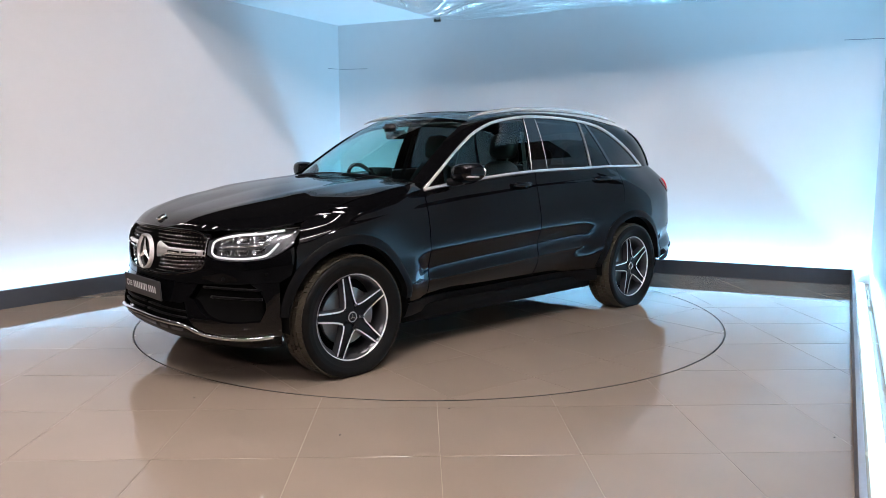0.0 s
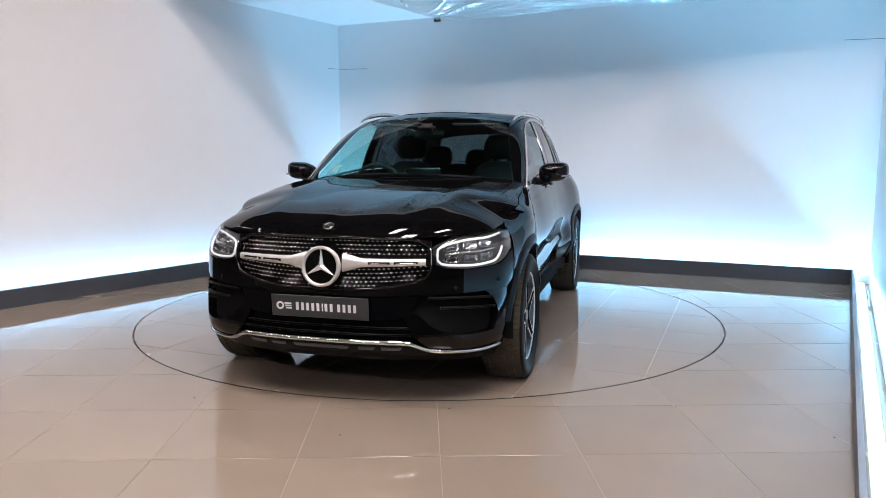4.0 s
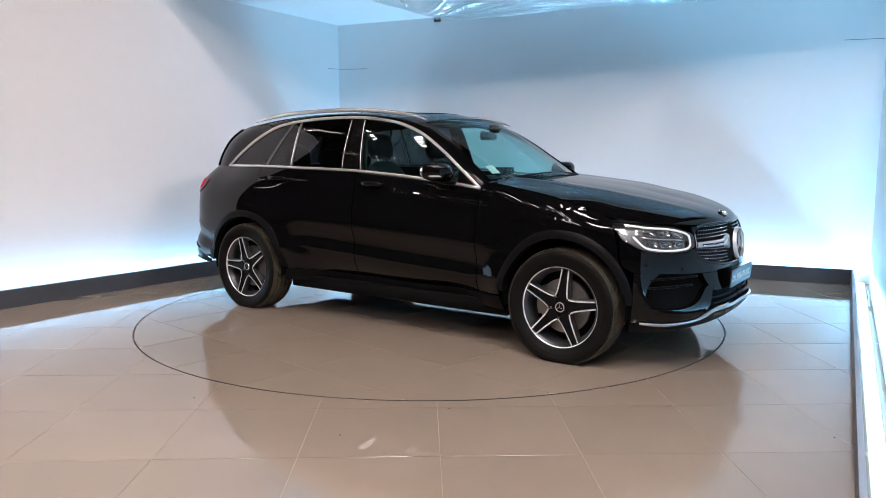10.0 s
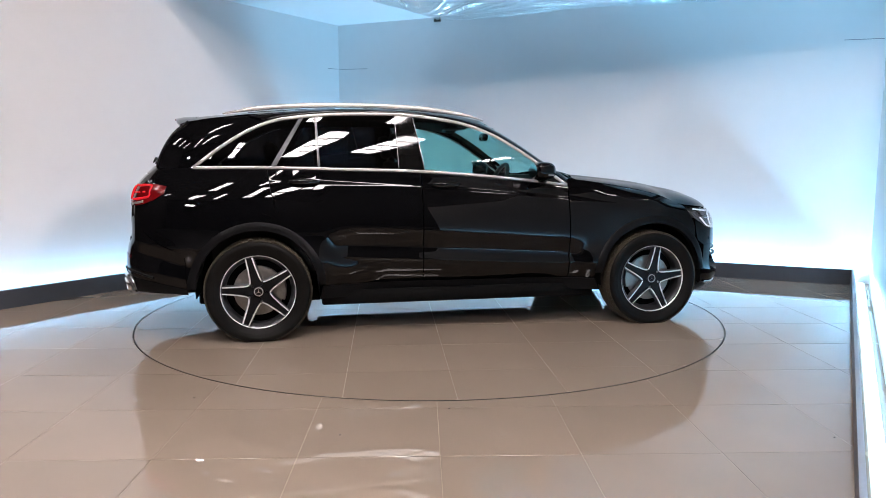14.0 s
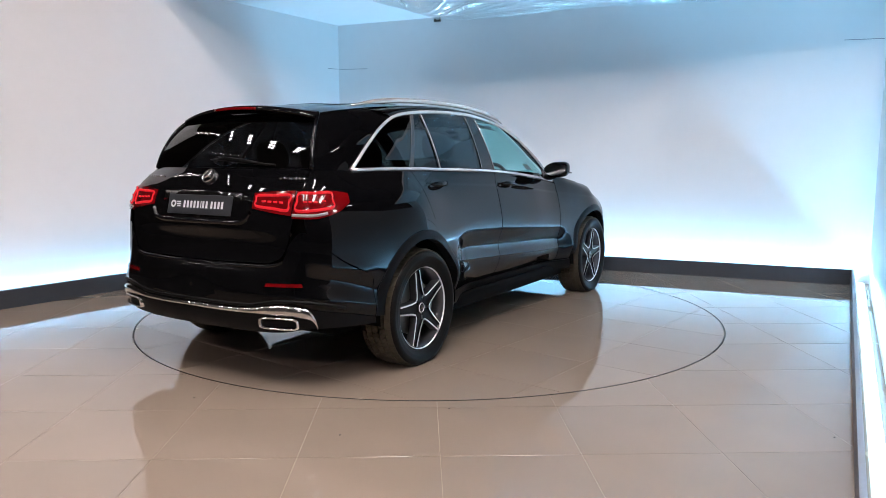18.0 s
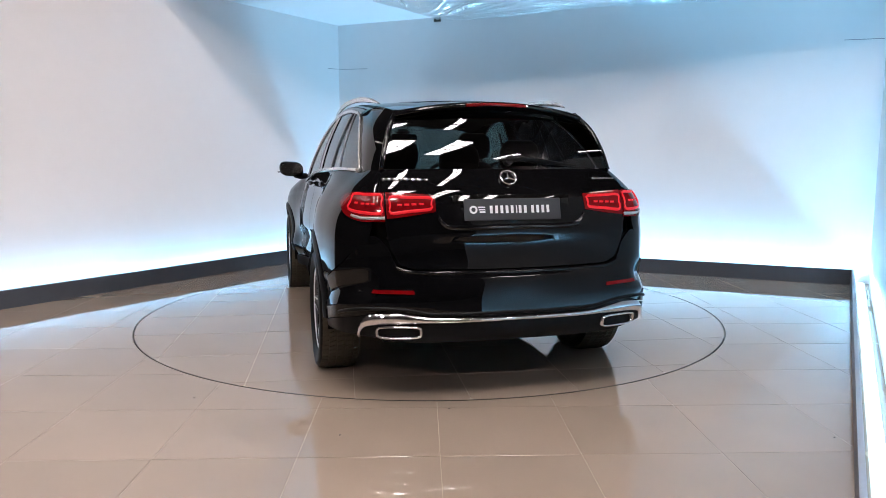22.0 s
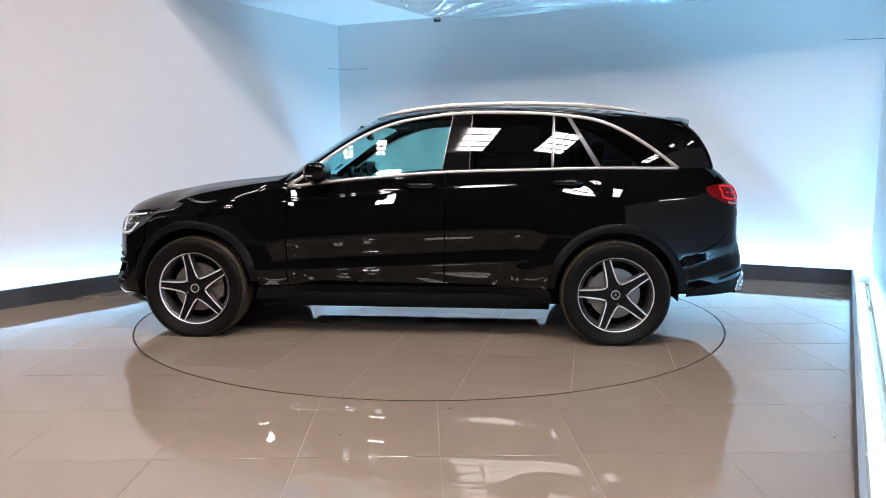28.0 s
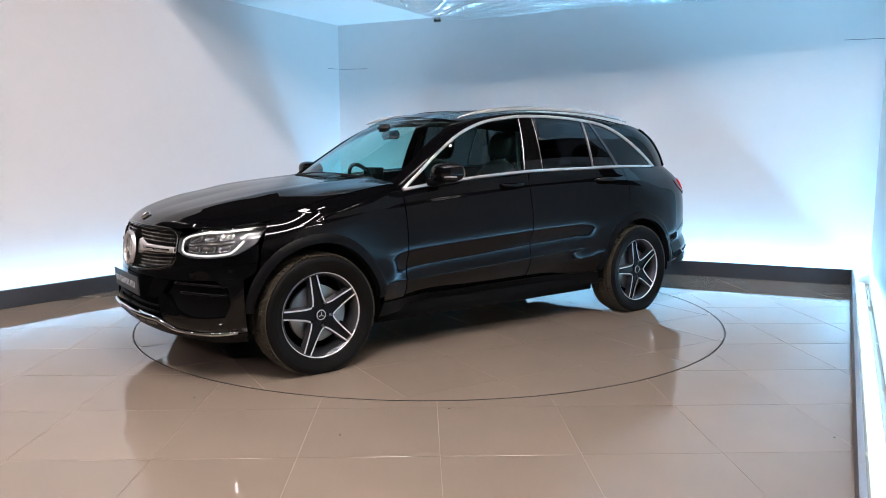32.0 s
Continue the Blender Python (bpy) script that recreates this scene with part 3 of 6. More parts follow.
def pressed_skin(u, z):
    """The same with the doors' scoop: a hollow under the crease, a tongue under that, and a tucked-in foot."""
    d = plain_skin(u, z)
    low, valley, top = (np.interp(u, SCOOP_U, k) for k in (SCOOP_LOW, SCOOP_VALLEY, SCOOP_TOP))
    d0 = plain_skin(u, top + 0.05)
    for n in np.nonzero((u > -1.03) & (u < 0.985) & (z < top + 0.05))[0]:
        foot = 0.24 * min(1.0, max(0.0, (low[n] - z[n]) / 0.08))
        ramp = min(1.0, (u[n] + 1.03) / (0.22 + foot), (0.985 - u[n]) / (0.26 + 0.8 * foot))
        ramp = ramp * ramp * (3 - 2 * ramp)
        a, v, t = low[n], valley[n], top[n]
        deep = d0[n] + 0.0035 + 0.30 * (t - 0.018 - v)
        ridge = deep - 0.20 * (v - a)
        zs = (0.20, 0.27, 0.36, a - 0.012, a, a + 0.005, v - 0.030, v - 0.012, v + 0.004, t - 0.013, t, t + 0.014, t + 0.03, t + 0.05)
        ds = (ridge + 0.15, ridge + 0.105, ridge + 0.078, ridge + 0.0065, ridge - 0.0005, ridge, deep - 0.0035, deep - 0.0015, deep - 0.0008,
              d0[n] + 0.0025, d0[n] + 0.0002, d0[n] - 0.0007, d0[n] - 0.0008, d0[n])
        want = float(np.interp(z[n], zs, ds))
        if 0.36 < z[n] < a - 0.012:
            want = ridge + 0.0065 + 0.0715 * ((a - 0.012 - z[n]) / (a - 0.372)) ** 1.7
        elif v + 0.004 < z[n] < t - 0.013:
            want = deep - 0.0008 - (deep - d0[n] - 0.0033) * ((z[n] - v - 0.004) / (t - v - 0.017)) ** 1.5
        d[n] += ramp * (want - d[n])
    # a soft shoulder line under the windows
    line = np.interp(u, SHOULDER_U, SHOULDER_Z)
    f = np.clip((z - line) / 0.022 + 0.5, 0, 1)
    fade = np.clip((u + 1.75) / 0.3, 0, 1) * np.clip((1.62 - u) / 0.3, 0, 1)
    back = np.clip(1 - (z - line - 0.011) / 0.075, 0, 1)
    # the crease over a hollow in the bumper behind the rear wheels
    under = np.interp(u, BUMPER_U, BUMPER_Z) - z
    ends = np.clip((u + 2.36) / 0.1, 0, 1) * np.clip((-1.80 - u) / 0.06, 0, 1)
    d = d + ends * np.interp(under, (-0.05, -0.015, 0.0, 0.012, 0.075, 0.095, 0.17), (0.0, -0.0005, 0.0005, 0.003, 0.020, 0.0205, 0.0))
    return d + 0.0042 * fade * np.where(z > line + 0.011, back, f * f * (3 - 2 * f))


def skin(uz, off=0.0):
    """Points of the body's skin (left side) for rows of (u, z), moved out by off."""
    uz = np.array(uz, float)
    shape = uz.shape[:-1]
    u, z = uz[..., 0].ravel(), uz[..., 1].ravel()
    x, y = np.interp(u, plan_dense[:, 0], plan_dense[:, 1]), np.interp(u, plan_dense[:, 0], plan_dense[:, 2])
    e = 0.03
    tx = np.interp(u + e, plan_dense[:, 0], plan_dense[:, 1]) - np.interp(u - e, plan_dense[:, 0], plan_dense[:, 1])
    ty = np.interp(u + e, plan_dense[:, 0], plan_dense[:, 2]) - np.interp(u - e, plan_dense[:, 0], plan_dense[:, 2])
    at_end = (u > 2.87) | (u < -3.02)
    ty = np.where(at_end, np.where(u > 0, -1.0, 1.0), ty)
    tx = np.where(at_end, 0.0, tx)
    ln = np.hypot(tx, ty)
    nx, ny = -ty / ln, tx / ln
    d = pressed_skin(u, z) - off
    return np.stack([x - nx * d, np.maximum(y - ny * d, 0.0), z], 1).reshape(*shape, 3)


def mirrored(grid, side):
    return grid * np.array([1, side, 1])


def sheet(name, grid, mat, parent, label="", rim=0.012, side=1, rim_dir=None, group=None):
    """A panel from a grid of points, its edges turned inwards."""
    nv, nu = grid.shape[:2]
    grid = mirrored(grid, side)
    du, dv = np.gradient(grid, axis=1), np.gradient(grid, axis=0)
    nrm = np.cross(du, dv)
    nrm /= np.linalg.norm(nrm, axis=2, keepdims=True) + 1e-12
    out = grid - np.array([0.0, 0.0, 0.7])
    out[..., 0] *= 0.35
    if (nrm * out).sum() < 0:
        nrm = -nrm
    verts = [tuple(p) for p in grid.reshape(-1, 3)]
    faces = [(j * nu + i, j * nu + i + 1, (j + 1) * nu + i + 1, (j + 1) * nu + i) for j in range(nv - 1) for i in range(nu - 1)]
    flat = len(faces)
    if rim:
        loop = [(0, i) for i in range(nu)] + [(j, nu - 1) for j in range(1, nv)] + [(nv - 1, i) for i in range(nu - 2, -1, -1)] + [(j, 0) for j in range(nv - 2, 0, -1)]
        base = len(verts)
        for j, i in loop:
            verts.append(tuple(grid[j, i]))
        for j, i in loop:
            verts.append(tuple(grid[j, i] - nrm[j, i] * rim))
        m = len(loop)
        faces += [(base + k, base + (k + 1) % m, base + m + (k + 1) % m, base + m + k) for k in range(m)]
    me = bpy.data.meshes.new(name)
    me.from_pydata(verts, [], faces)
    bm = bmesh.new()
    bm.from_mesh(me)
    bm.normal_update()
    bm.faces.ensure_lookup_table()
    j, i = (nv - 1) // 2, (nu - 1) // 2
    mid = bm.faces[min(j, nv - 2) * (nu - 1) + min(i, nu - 2)]
    if mid.normal.dot(Vector(nrm[j, i])) < 0:
        bmesh.ops.reverse_faces(bm, faces=bm.faces[:])
    bm.to_mesh(me)
    bm.free()
    me.materials.append(mat)
    for p in me.polygons:
        p.use_smooth = p.index < flat
    ob = new(name, me)
    ob.parent = parent
    return tagged(ob, label)


def skin_panel(name, bottom, top, left, right, mat, parent, label="", off=0.0, nu=30, nv=14, rim=0.012, side=1, curved=("b", "t")):
    """A panel cut out of the skin; its four edges are lines of (u, z)."""
    line = lambda pts, n, key: smooth_line(pts, n) if key in curved and len(pts) > 2 else even(pts, n)
    grid = coons(line(bottom, nu, "b"), line(top, nu, "t"), line(left, nv, "l"), line(right, nv, "r"))
    return sheet(name, skin(grid, off), mat, parent, label, rim, side)


def tube(name, pts, radius, mat, parent, label="", sides=8, flat=1.0, closed=False, up=(0, 0, 1), taper=False):
    """A rod along a line; flat below 1 makes it a band."""
    p = np.array(pts, float)
    n = len(p)
    t = np.gradient(p, axis=0) if not closed else np.roll(p, -1, 0) - np.roll(p, 1, 0)
    t /= np.linalg.norm(t, axis=1, keepdims=True) + 1e-12
    upv = np.array(up, float)
    a = np.cross(t, upv)
    a /= np.linalg.norm(a, axis=1, keepdims=True) + 1e-9
    b = np.cross(a, t)
    verts, faces = [], []
    for i in range(n):
        r = radius * (min(1.0, 0.25 + 6 * min(i, n - 1 - i) / n) if taper else 1.0)
        for k in range(sides):
            ang = 2 * math.pi * (k + 0.5) / sides
            verts.append(tuple(p[i] + a[i] * math.cos(ang) * r * flat + b[i] * math.sin(ang) * r))
    rng = range(n if closed else n - 1)
    for i in rng:
        j = (i + 1) % n
        for k in range(sides):
            l = (k + 1) % sides
            faces.append((i * sides + k, i * sides + l, j * sides + l, j * sides + k))
    if not closed:
        faces += [tuple(range(sides))[::-1], tuple((n - 1) * sides + k for k in range(sides))]
    me = bpy.data.meshes.new(name)
    me.from_pydata(verts, [], faces)
    bm = bmesh.new()
    bm.from_mesh(me)
    bmesh.ops.recalc_face_normals(bm, faces=bm.faces[:])
    bm.to_mesh(me)
    bm.free()
    me.materials.append(mat)
    for q in me.polygons:
        q.use_smooth = len(q.vertices) == 4
    ob = new(name, me)
    ob.parent = parent
    return tagged(ob, label)


def block(name, corners, mat, parent, label="", bevel=0.01, seg=2, m=None):
    """A rounded box from its low and high corners."""
    bm = bmesh.new()
    (x0, y0, z0), (x1, y1, z1) = corners
    box(bm, x0, x1, y0, y1, z0, z1)
    if bevel:
        bevel_all(bm, bevel, seg)
    if m:
        bmesh.ops.transform(bm, matrix=m, verts=bm.verts[:])
    return part(name, bm, mat, parent, label, smooth=True)


def revolve(bm, prof, n=48, m=None, a0=0.0, a1=2 * math.pi):
    """Turn a line of (radius, y) about the y axis."""
    full = abs(a1 - a0 - 2 * math.pi) < 1e-6
    angles = np.linspace(a0, a1, n, endpoint=not full)
    rings = [[bm.verts.new((r * math.cos(a), y, r * math.sin(a))) for r, y in prof] for a in angles]
    for i in range(len(rings) if full else len(rings) - 1):
        j = (i + 1) % len(rings)
        for k in range(len(prof) - 1):
            bm.faces.new((rings[i][k], rings[i][k + 1], rings[j][k + 1], rings[j][k]))
    if m:
        bmesh.ops.transform(bm, matrix=m, verts=[v for r in rings for v in r])
    bmesh.ops.recalc_face_normals(bm, faces=bm.faces[:])


car = tagged(new("car"), "glossy black mid-size five-door SUV with chrome trim parked on the turntable", "car")
AXLE, HUB_Z, ARCH_Z, ARCH = 1.436, 0.340, 0.358, 0.452

# lines of the side, as (x, z)
BELT = [(0.79, 1.036), (0.60, 1.062), (0.419, 1.082), (0.058, 1.115), (-0.356, 1.142), (-0.908, 1.157), (-1.352, 1.168), (-1.84, 1.168)]
belt_dense = smooth_line(BELT, 200)[::-1]
DLO_TOP = [(-1.85, 1.170), (-1.79, 1.218), (-1.67, 1.31), (-1.50, 1.417), (-1.335, 1.488), (-1.17, 1.52), (-0.925, 1.541), (-0.6, 1.549), (-0.35, 1.541),
           (-0.105, 1.510), (0.057, 1.475), (0.26, 1.397), (0.464, 1.275), (0.628, 1.157), (0.785, 1.040)]
dlo_dense = smooth_line(DLO_TOP, 300)
belt_z = lambda x: np.interp(x, belt_dense[:, 0], belt_dense[:, 1])
dlo_z = lambda x: np.interp(x, dlo_dense[:, 0], dlo_dense[:, 1])
_bx = np.linspace(-1.95, 0.85, 60)
_by = np.polyval(np.polyfit(_bx, skin(np.stack([_bx, belt_z(_bx)], 1))[:, 1], 4), _bx)


def house(xz, off=0.0):
    """Points of the glasshouse's side for rows of (x, z)."""
    xz = np.array(xz, float)
    x, z = xz[..., 0], xz[..., 1]
    dz = z - belt_z(x)
    y = np.interp(x, _bx, _by) - 0.006 - np.interp(x, (-1.85, -1.35, -0.8, 0.3, 0.8), (0.30, 0.29, 0.22, 0.20, 0.22)) * dz - 0.42 * dz * np.abs(dz) + off
    return np.stack([x, y, z], -1)


F_ARCH = lambda a0, a1, r=ARCH, n=13: arc_pts(AXLE, ARCH_Z, r, a0, a1, n)
R_ARCH = lambda a0, a1, r=ARCH, n=13: arc_pts(-AXLE, ARCH_Z, r, a0, a1, n)
FENDER_TOP = [(0.797, 1.088), (0.95, 1.068), (1.1, 1.045), (1.4, 0.990), (1.62, 0.925), (1.73, 0.880)]
wing_line = smooth_line(FENDER_TOP, 60)
HOOD_UZ = [(u, float(np.interp(u, wing_line[:, 0], wing_line[:, 1])) + 0.0022) for u in (0.86, 1.0, 1.2, 1.4, 1.58, 1.70)] + [(1.80, 0.882), (1.92, 0.870), (2.05, 0.862), (2.2, 0.856), (2.33, 0.848), (2.41, 0.844)]
HOOD_LINE = smooth_line(HOOD_UZ, 30)
HOOD_EDGE = skin(HOOD_LINE, -0.001)


def body_side(side):
    P = dict(parent=car, side=side)
    # front wing
    skin_panel("front_wing", [(0.802, 0.362), (0.985, 0.362)] + F_ARCH(168, 38), FENDER_TOP, [(0.802, 0.362), (0.80, 0.7), (0.797, 1.085)],
               [F_ARCH(38, 38, n=1)[0], (1.785, 0.74), (1.73, 0.880)], PAINT, nu=60, nv=56, curved=("t",), **P)
    # doors
    d1 = skin_panel("front_door", [(-0.288, 0.362), (0.794, 0.362)], [(-0.297, 1.130), (0.058, 1.103), (0.419, 1.070), (0.789, 1.026)], [(-0.288, 0.362), (-0.292, 0.75), (-0.297, 1.130)],
                    [(0.794, 0.362), (0.792, 0.7), (0.789, 1.026)], PAINT, nu=80, nv=110, **P)
    rear_cut = [(-0.988, 0.362), (-1.02, 0.50), (-1.09, 0.648), (-1.17, 0.735), (-1.245, 0.80), (-1.295, 0.88), (-1.33, 1.0), (-1.352, 1.157)]
    d2 = skin_panel("rear_door", [(-0.988, 0.362), (-0.296, 0.362)], [(-1.352, 1.157), (-0.908, 1.146), (-0.305, 1.131)], rear_cut,
                    [(-0.296, 0.362), (-0.300, 0.75), (-0.305, 1.131)], PAINT, nu=80, nv=110, curved=("b", "t", "l"), **P)
    for door, x in ((d1, -0.13), (d2, -1.11)):
        z = 1.047 if x > -0.5 else 1.071
        cup = skin(np.array([[(x + 0.094 * math.cos(a) * k, z + 0.034 * math.sin(a) * k) for a in np.linspace(0, 2 * math.pi, 25)] for k in (0.02, 0.5, 0.8, 1.0)]), 0.0015)
        sheet("handle_cup", cup, GLOSS_BLACK, door, "dark hollow behind the handle", rim=0, side=side)
        pts = mirrored(skin([(x - 0.108 + 0.216 * k / 14, z + 0.004) for k in range(15)]), side)
        bow = np.array([0.006 + 0.036 * math.sin(math.pi * min(1, max(0, k / 14))) ** 0.5 for k in range(15)])
        pts[:, 1] += side * bow
        tube("door_handle", pts, 0.0165, PAINT, door, "glossy black bar handle", sides=10, flat=0.55, taper=True)
    # rear quarter
    skin_panel("rear_quarter", R_ARCH(178, 52) + [(-1.085, 0.66)], [(-2.30, 1.172), (-2.05, 1.172), (-1.70, 1.162), (-1.358, 1.158)],
               [(-1.888, 0.375), (-1.90, 0.60), (-2.1, 0.70), (-2.31, 0.86), (-2.33, 1.05), (-2.30, 1.172)],
               [(-1.085, 0.66), (-1.178, 0.743), (-1.252, 0.808), (-1.302, 0.885), (-1.337, 1.0), (-1.358, 1.158)], PAINT, nu=56, nv=26, curved=("t",), **P)
    # sill and arch trims
    skin_panel("sill_trim", [(-1.02, 0.266), (1.02, 0.266)], [(-1.00, 0.356), (0.99, 0.350)], [(-1.02, 0.266), (-1.00, 0.356)], [(1.02, 0.266), (0.99, 0.350)], CLADDING,
               label="matt black plastic sill", off=0.006, nu=30, nv=5, **P)
    for centre, a0, a1 in ((AXLE, 175, 5), (-AXLE, 178, 2)):
        outer, inner = arc_pts(centre, ARCH_Z, ARCH + 0.004, a0, a1, 33), arc_pts(centre, ARCH_Z, 0.402, a0, a1, 33)
        grid = np.array([outer, [((o[0] * 2 + i[0]) / 3, (o[1] * 2 + i[1]) / 3) for o, i in zip(outer, inner)],
                         [((o[0] + i[0] * 2) / 3, (o[1] + i[1] * 2) / 3) for o, i in zip(outer, inner)], inner])
        g = skin(grid, 0.012)
        g[0] = skin(grid[0], 0.004)
        sheet("arch_trim", g, CLADDING, car, "matt black plastic wheel arch trim", rim=0.05, side=side)
        bm = bmesh.new()
        revolve(bm, [(0.408, side * 0.55), (0.408, side * 0.90)], 30, Matrix.Translation((centre, 0, ARCH_Z)), radians(-8), radians(188))
        part("arch_liner", bm, UNDER, car, "black wheel arch liner", smooth=True)


def glass_side(side):
    P = dict(side=side)
    # outline pieces on the side of the glasshouse, each a patch of (x, z)
    def patch(name, bottom, top, left, right, mat, parent, label="", off=0.0, nu=20, nv=10, rim=0.006):
        grid = coons(even(bottom, nu), even(top, nu), even(left, nv), even(right, nv))
        return sheet(name, house(grid, off), mat, parent, label, rim, side)
    low = lambda x: (x, float(belt_z(x)) + 0.004)
    high = lambda x, drop=0.014: (x, float(dlo_z(x)) - drop)
    run_low = lambda a, b, n=12: [low(x) for x in np.linspace(a, b, n)]
    run_high = lambda a, b, n=24, drop=0.014: [high(x, drop) for x in np.linspace(a, b, n)]
    # pillars
    patch("b_pillar", run_low(-0.455, -0.268), run_high(-0.470, -0.338, drop=0.010), [low(-0.455), high(-0.470, 0.010)], [low(-0.268), high(-0.338, 0.010)], GLOSS_BLACK, car, "gloss black pillar between the doors", 0.001, nu=6)
    line = mirrored(house([(-0.458 - 0.014 * f, float(belt_z(-0.458)) + 0.012 + (float(dlo_z(-0.470)) - float(belt_z(-0.458)) - 0.03) * f) for f in np.linspace(0, 1, 10)], 0.003), side)
    tube("pillar_strip", line, 0.0016, SATIN, car, "thin bright strip on the pillar", sides=6, up=(1, 0, 0))
    line = mirrored(house([(-0.272 - 0.066 * f, float(belt_z(-0.272)) + 0.012 + (float(dlo_z(-0.338)) - float(belt_z(-0.272)) - 0.03) * f) for f in np.linspace(0, 1, 10)], 0.003), side)
    tube("pillar_strip", line, 0.0030, SATIN, car, "thin bright strip on the pillar", sides=6, up=(1, 0, 0))
    patch("window_divider", run_low(-1.018, -1.004, 3), run_high(-1.034, -1.020, 3, 0.012), [low(-1.018), high(-1.034, 0.012)], [low(-1.004), high(-1.020, 0.012)], ALLOY, car, "thin grey window bar", 0.003, nu=3)
    line = mirrored(house([(-1.018 - 0.016 * f, float(belt_z(-1.018)) + 0.012 + (float(dlo_z(-1.034)) - float(belt_z(-1.018)) - 0.03) * f) for f in np.linspace(0, 1, 10)], 0.006), side)
    tube("divider_strip", line, 0.0022, SATIN, car, "thin bright edge of the window bar", sides=6, up=(1, 0, 0))
    patch("c_pillar", run_low(-1.345, -1.310, 4), run_high(-1.140, -1.112, 4, 0.010), [low(-1.345), high(-1.140, 0.010)], [low(-1.310), high(-1.112, 0.010)], ALLOY, car, "slanted grey window post", 0.002, nu=4)
    patch("mirror_triangle", run_low(0.60, 0.765, 6), run_high(0.60, 0.765, 6), [low(0.60), high(0.60)], [low(0.765), high(0.765)], GLOSS_BLACK, car, "black corner piece by the mirror", 0.0, nu=6, nv=5)
    # panes
    patch("front_side_window", run_low(-0.268, 0.60), run_high(-0.338, 0.60), [low(-0.268), high(-0.338)], [low(0.60), high(0.60)], GLASS, car, "clear green-tinted side window", -0.004, nu=30, rim=0)
    patch("rear_side_window", run_low(-1.004, -0.455), run_high(-1.020, -0.470), [low(-1.004), high(-1.020)], [low(-0.455), high(-0.470)], PRIVACY, car, "dark privacy glass side window", -0.004, rim=0)
    patch("rear_vent_window", run_low(-1.310, -1.018), run_high(-1.112, -1.034), [low(-1.310), high(-1.112)], [low(-1.018), high(-1.034)], PRIVACY, car, "small dark fixed window", -0.004, rim=0)
    patch("quarter_window", run_low(-1.80, -1.345), run_high(-1.80, -1.140, 30), [low(-1.80), high(-1.80)], [low(-1.345), high(-1.140)], PRIVACY, car, "dark tapering quarter window", -0.004, nu=26, rim=0)
    # bright outline
    line = mirrored(house([(x, z) for x, z in smooth_line(DLO_TOP, 70)], 0.005), side)
    tube("window_trim", line, 0.0120, SATIN, car, "bright satin chrome trim over the side windows", sides=8, flat=0.55)
    line = mirrored(house([low(x) for x in np.linspace(-1.85, 0.785, 50)], 0.008), side)
    tube("belt_trim", line, 0.0105, SATIN, car, "bright satin chrome strip along the window line", sides=8, flat=0.55)
    # roof side, from the trim to the roof panel
    trim = house(smooth_line(DLO_TOP[4:], 40), 0.0)
    edge = smooth_line(ROOF_EDGE_FULL, 40)
    rows = [trim * (1 - f) + edge * f + np.array([0, 1, 0.35]) * 0.018 * math.sin(math.pi * f) for f in np.linspace(0, 1, 6)]
    sheet("roof_side", np.array(rows), PAINT, car, "", 0.0, side)
    # rear pillar
    p1 = house(smooth_line(DLO_TOP[:5], 16))
    p2 = smooth_line(REAR_GLASS_EDGE, 16)
    bottom = even([p1[0], (-1.95, 0.690, 1.168), p2[0]], 12)
    top = smooth_line([p1[-1], (-1.50, 0.580, 1.527), (-1.72, 0.550, 1.515), p2[-1]], 12)
    grid = coons(bottom, top, p1, p2)
    bulge = np.sin(np.linspace(0, math.pi, 12))[None, :, None] * np.sin(np.linspace(0.25, math.pi, 16))[:, None, None]
    sheet("d_pillar", grid + bulge * np.array([-0.008, 0.020, 0.004]), PAINT, car, "", 0.0, side)
    # glossy blade beside the rear window
    blade = np.array([(x + 0.004, y - 0.002, z + 0.002) for x, y, z in smooth_line(REAR_GLASS_EDGE, 16)])
    tube("side_deflector", mirrored(blade, side), 0.014, PAINT, car, "glossy black blade beside the rear window", sides=10, flat=0.7, up=(0, 1, 0))
    # roof rail on its feet
    rail = np.array([(0.20, 0.592, 1.510), (0.10, 0.602, 1.540), (-0.10, 0.610, 1.574), (-0.40, 0.616, 1.600), (-0.77, 0.618, 1.608), (-1.15, 0.608, 1.600), (-1.45, 0.588, 1.576), (-1.66, 0.566, 1.542)])
    tube("roof_rail", mirrored(smooth_line(rail, 44), side), 0.0165, SATIN, car, "satin aluminium roof rail", sides=10, flat=0.8, taper=True)


ROOF_EDGE = [(0.17, 0.560, 1.497), (-0.10, 0.580, 1.548), (-0.50, 0.590, 1.580), (-1.0, 0.583, 1.577), (-1.5, 0.555, 1.540), (-1.90, 0.50, 1.488)]
ROOF_EDGE_FULL = [(-1.50, 0.580, 1.527), (-1.0, 0.592, 1.573), (-0.50, 0.598, 1.577), (-0.10, 0.588, 1.545), (0.17, 0.565, 1.495), (0.40, 0.606, 1.378), (0.60, 0.652, 1.243), (0.83, 0.715, 1.085)]
REAR_GLASS_EDGE = [(-2.095, 0.640, 1.172), (-2.06, 0.615, 1.28), (-1.99, 0.575, 1.40), (-1.90, 0.520, 1.485)]


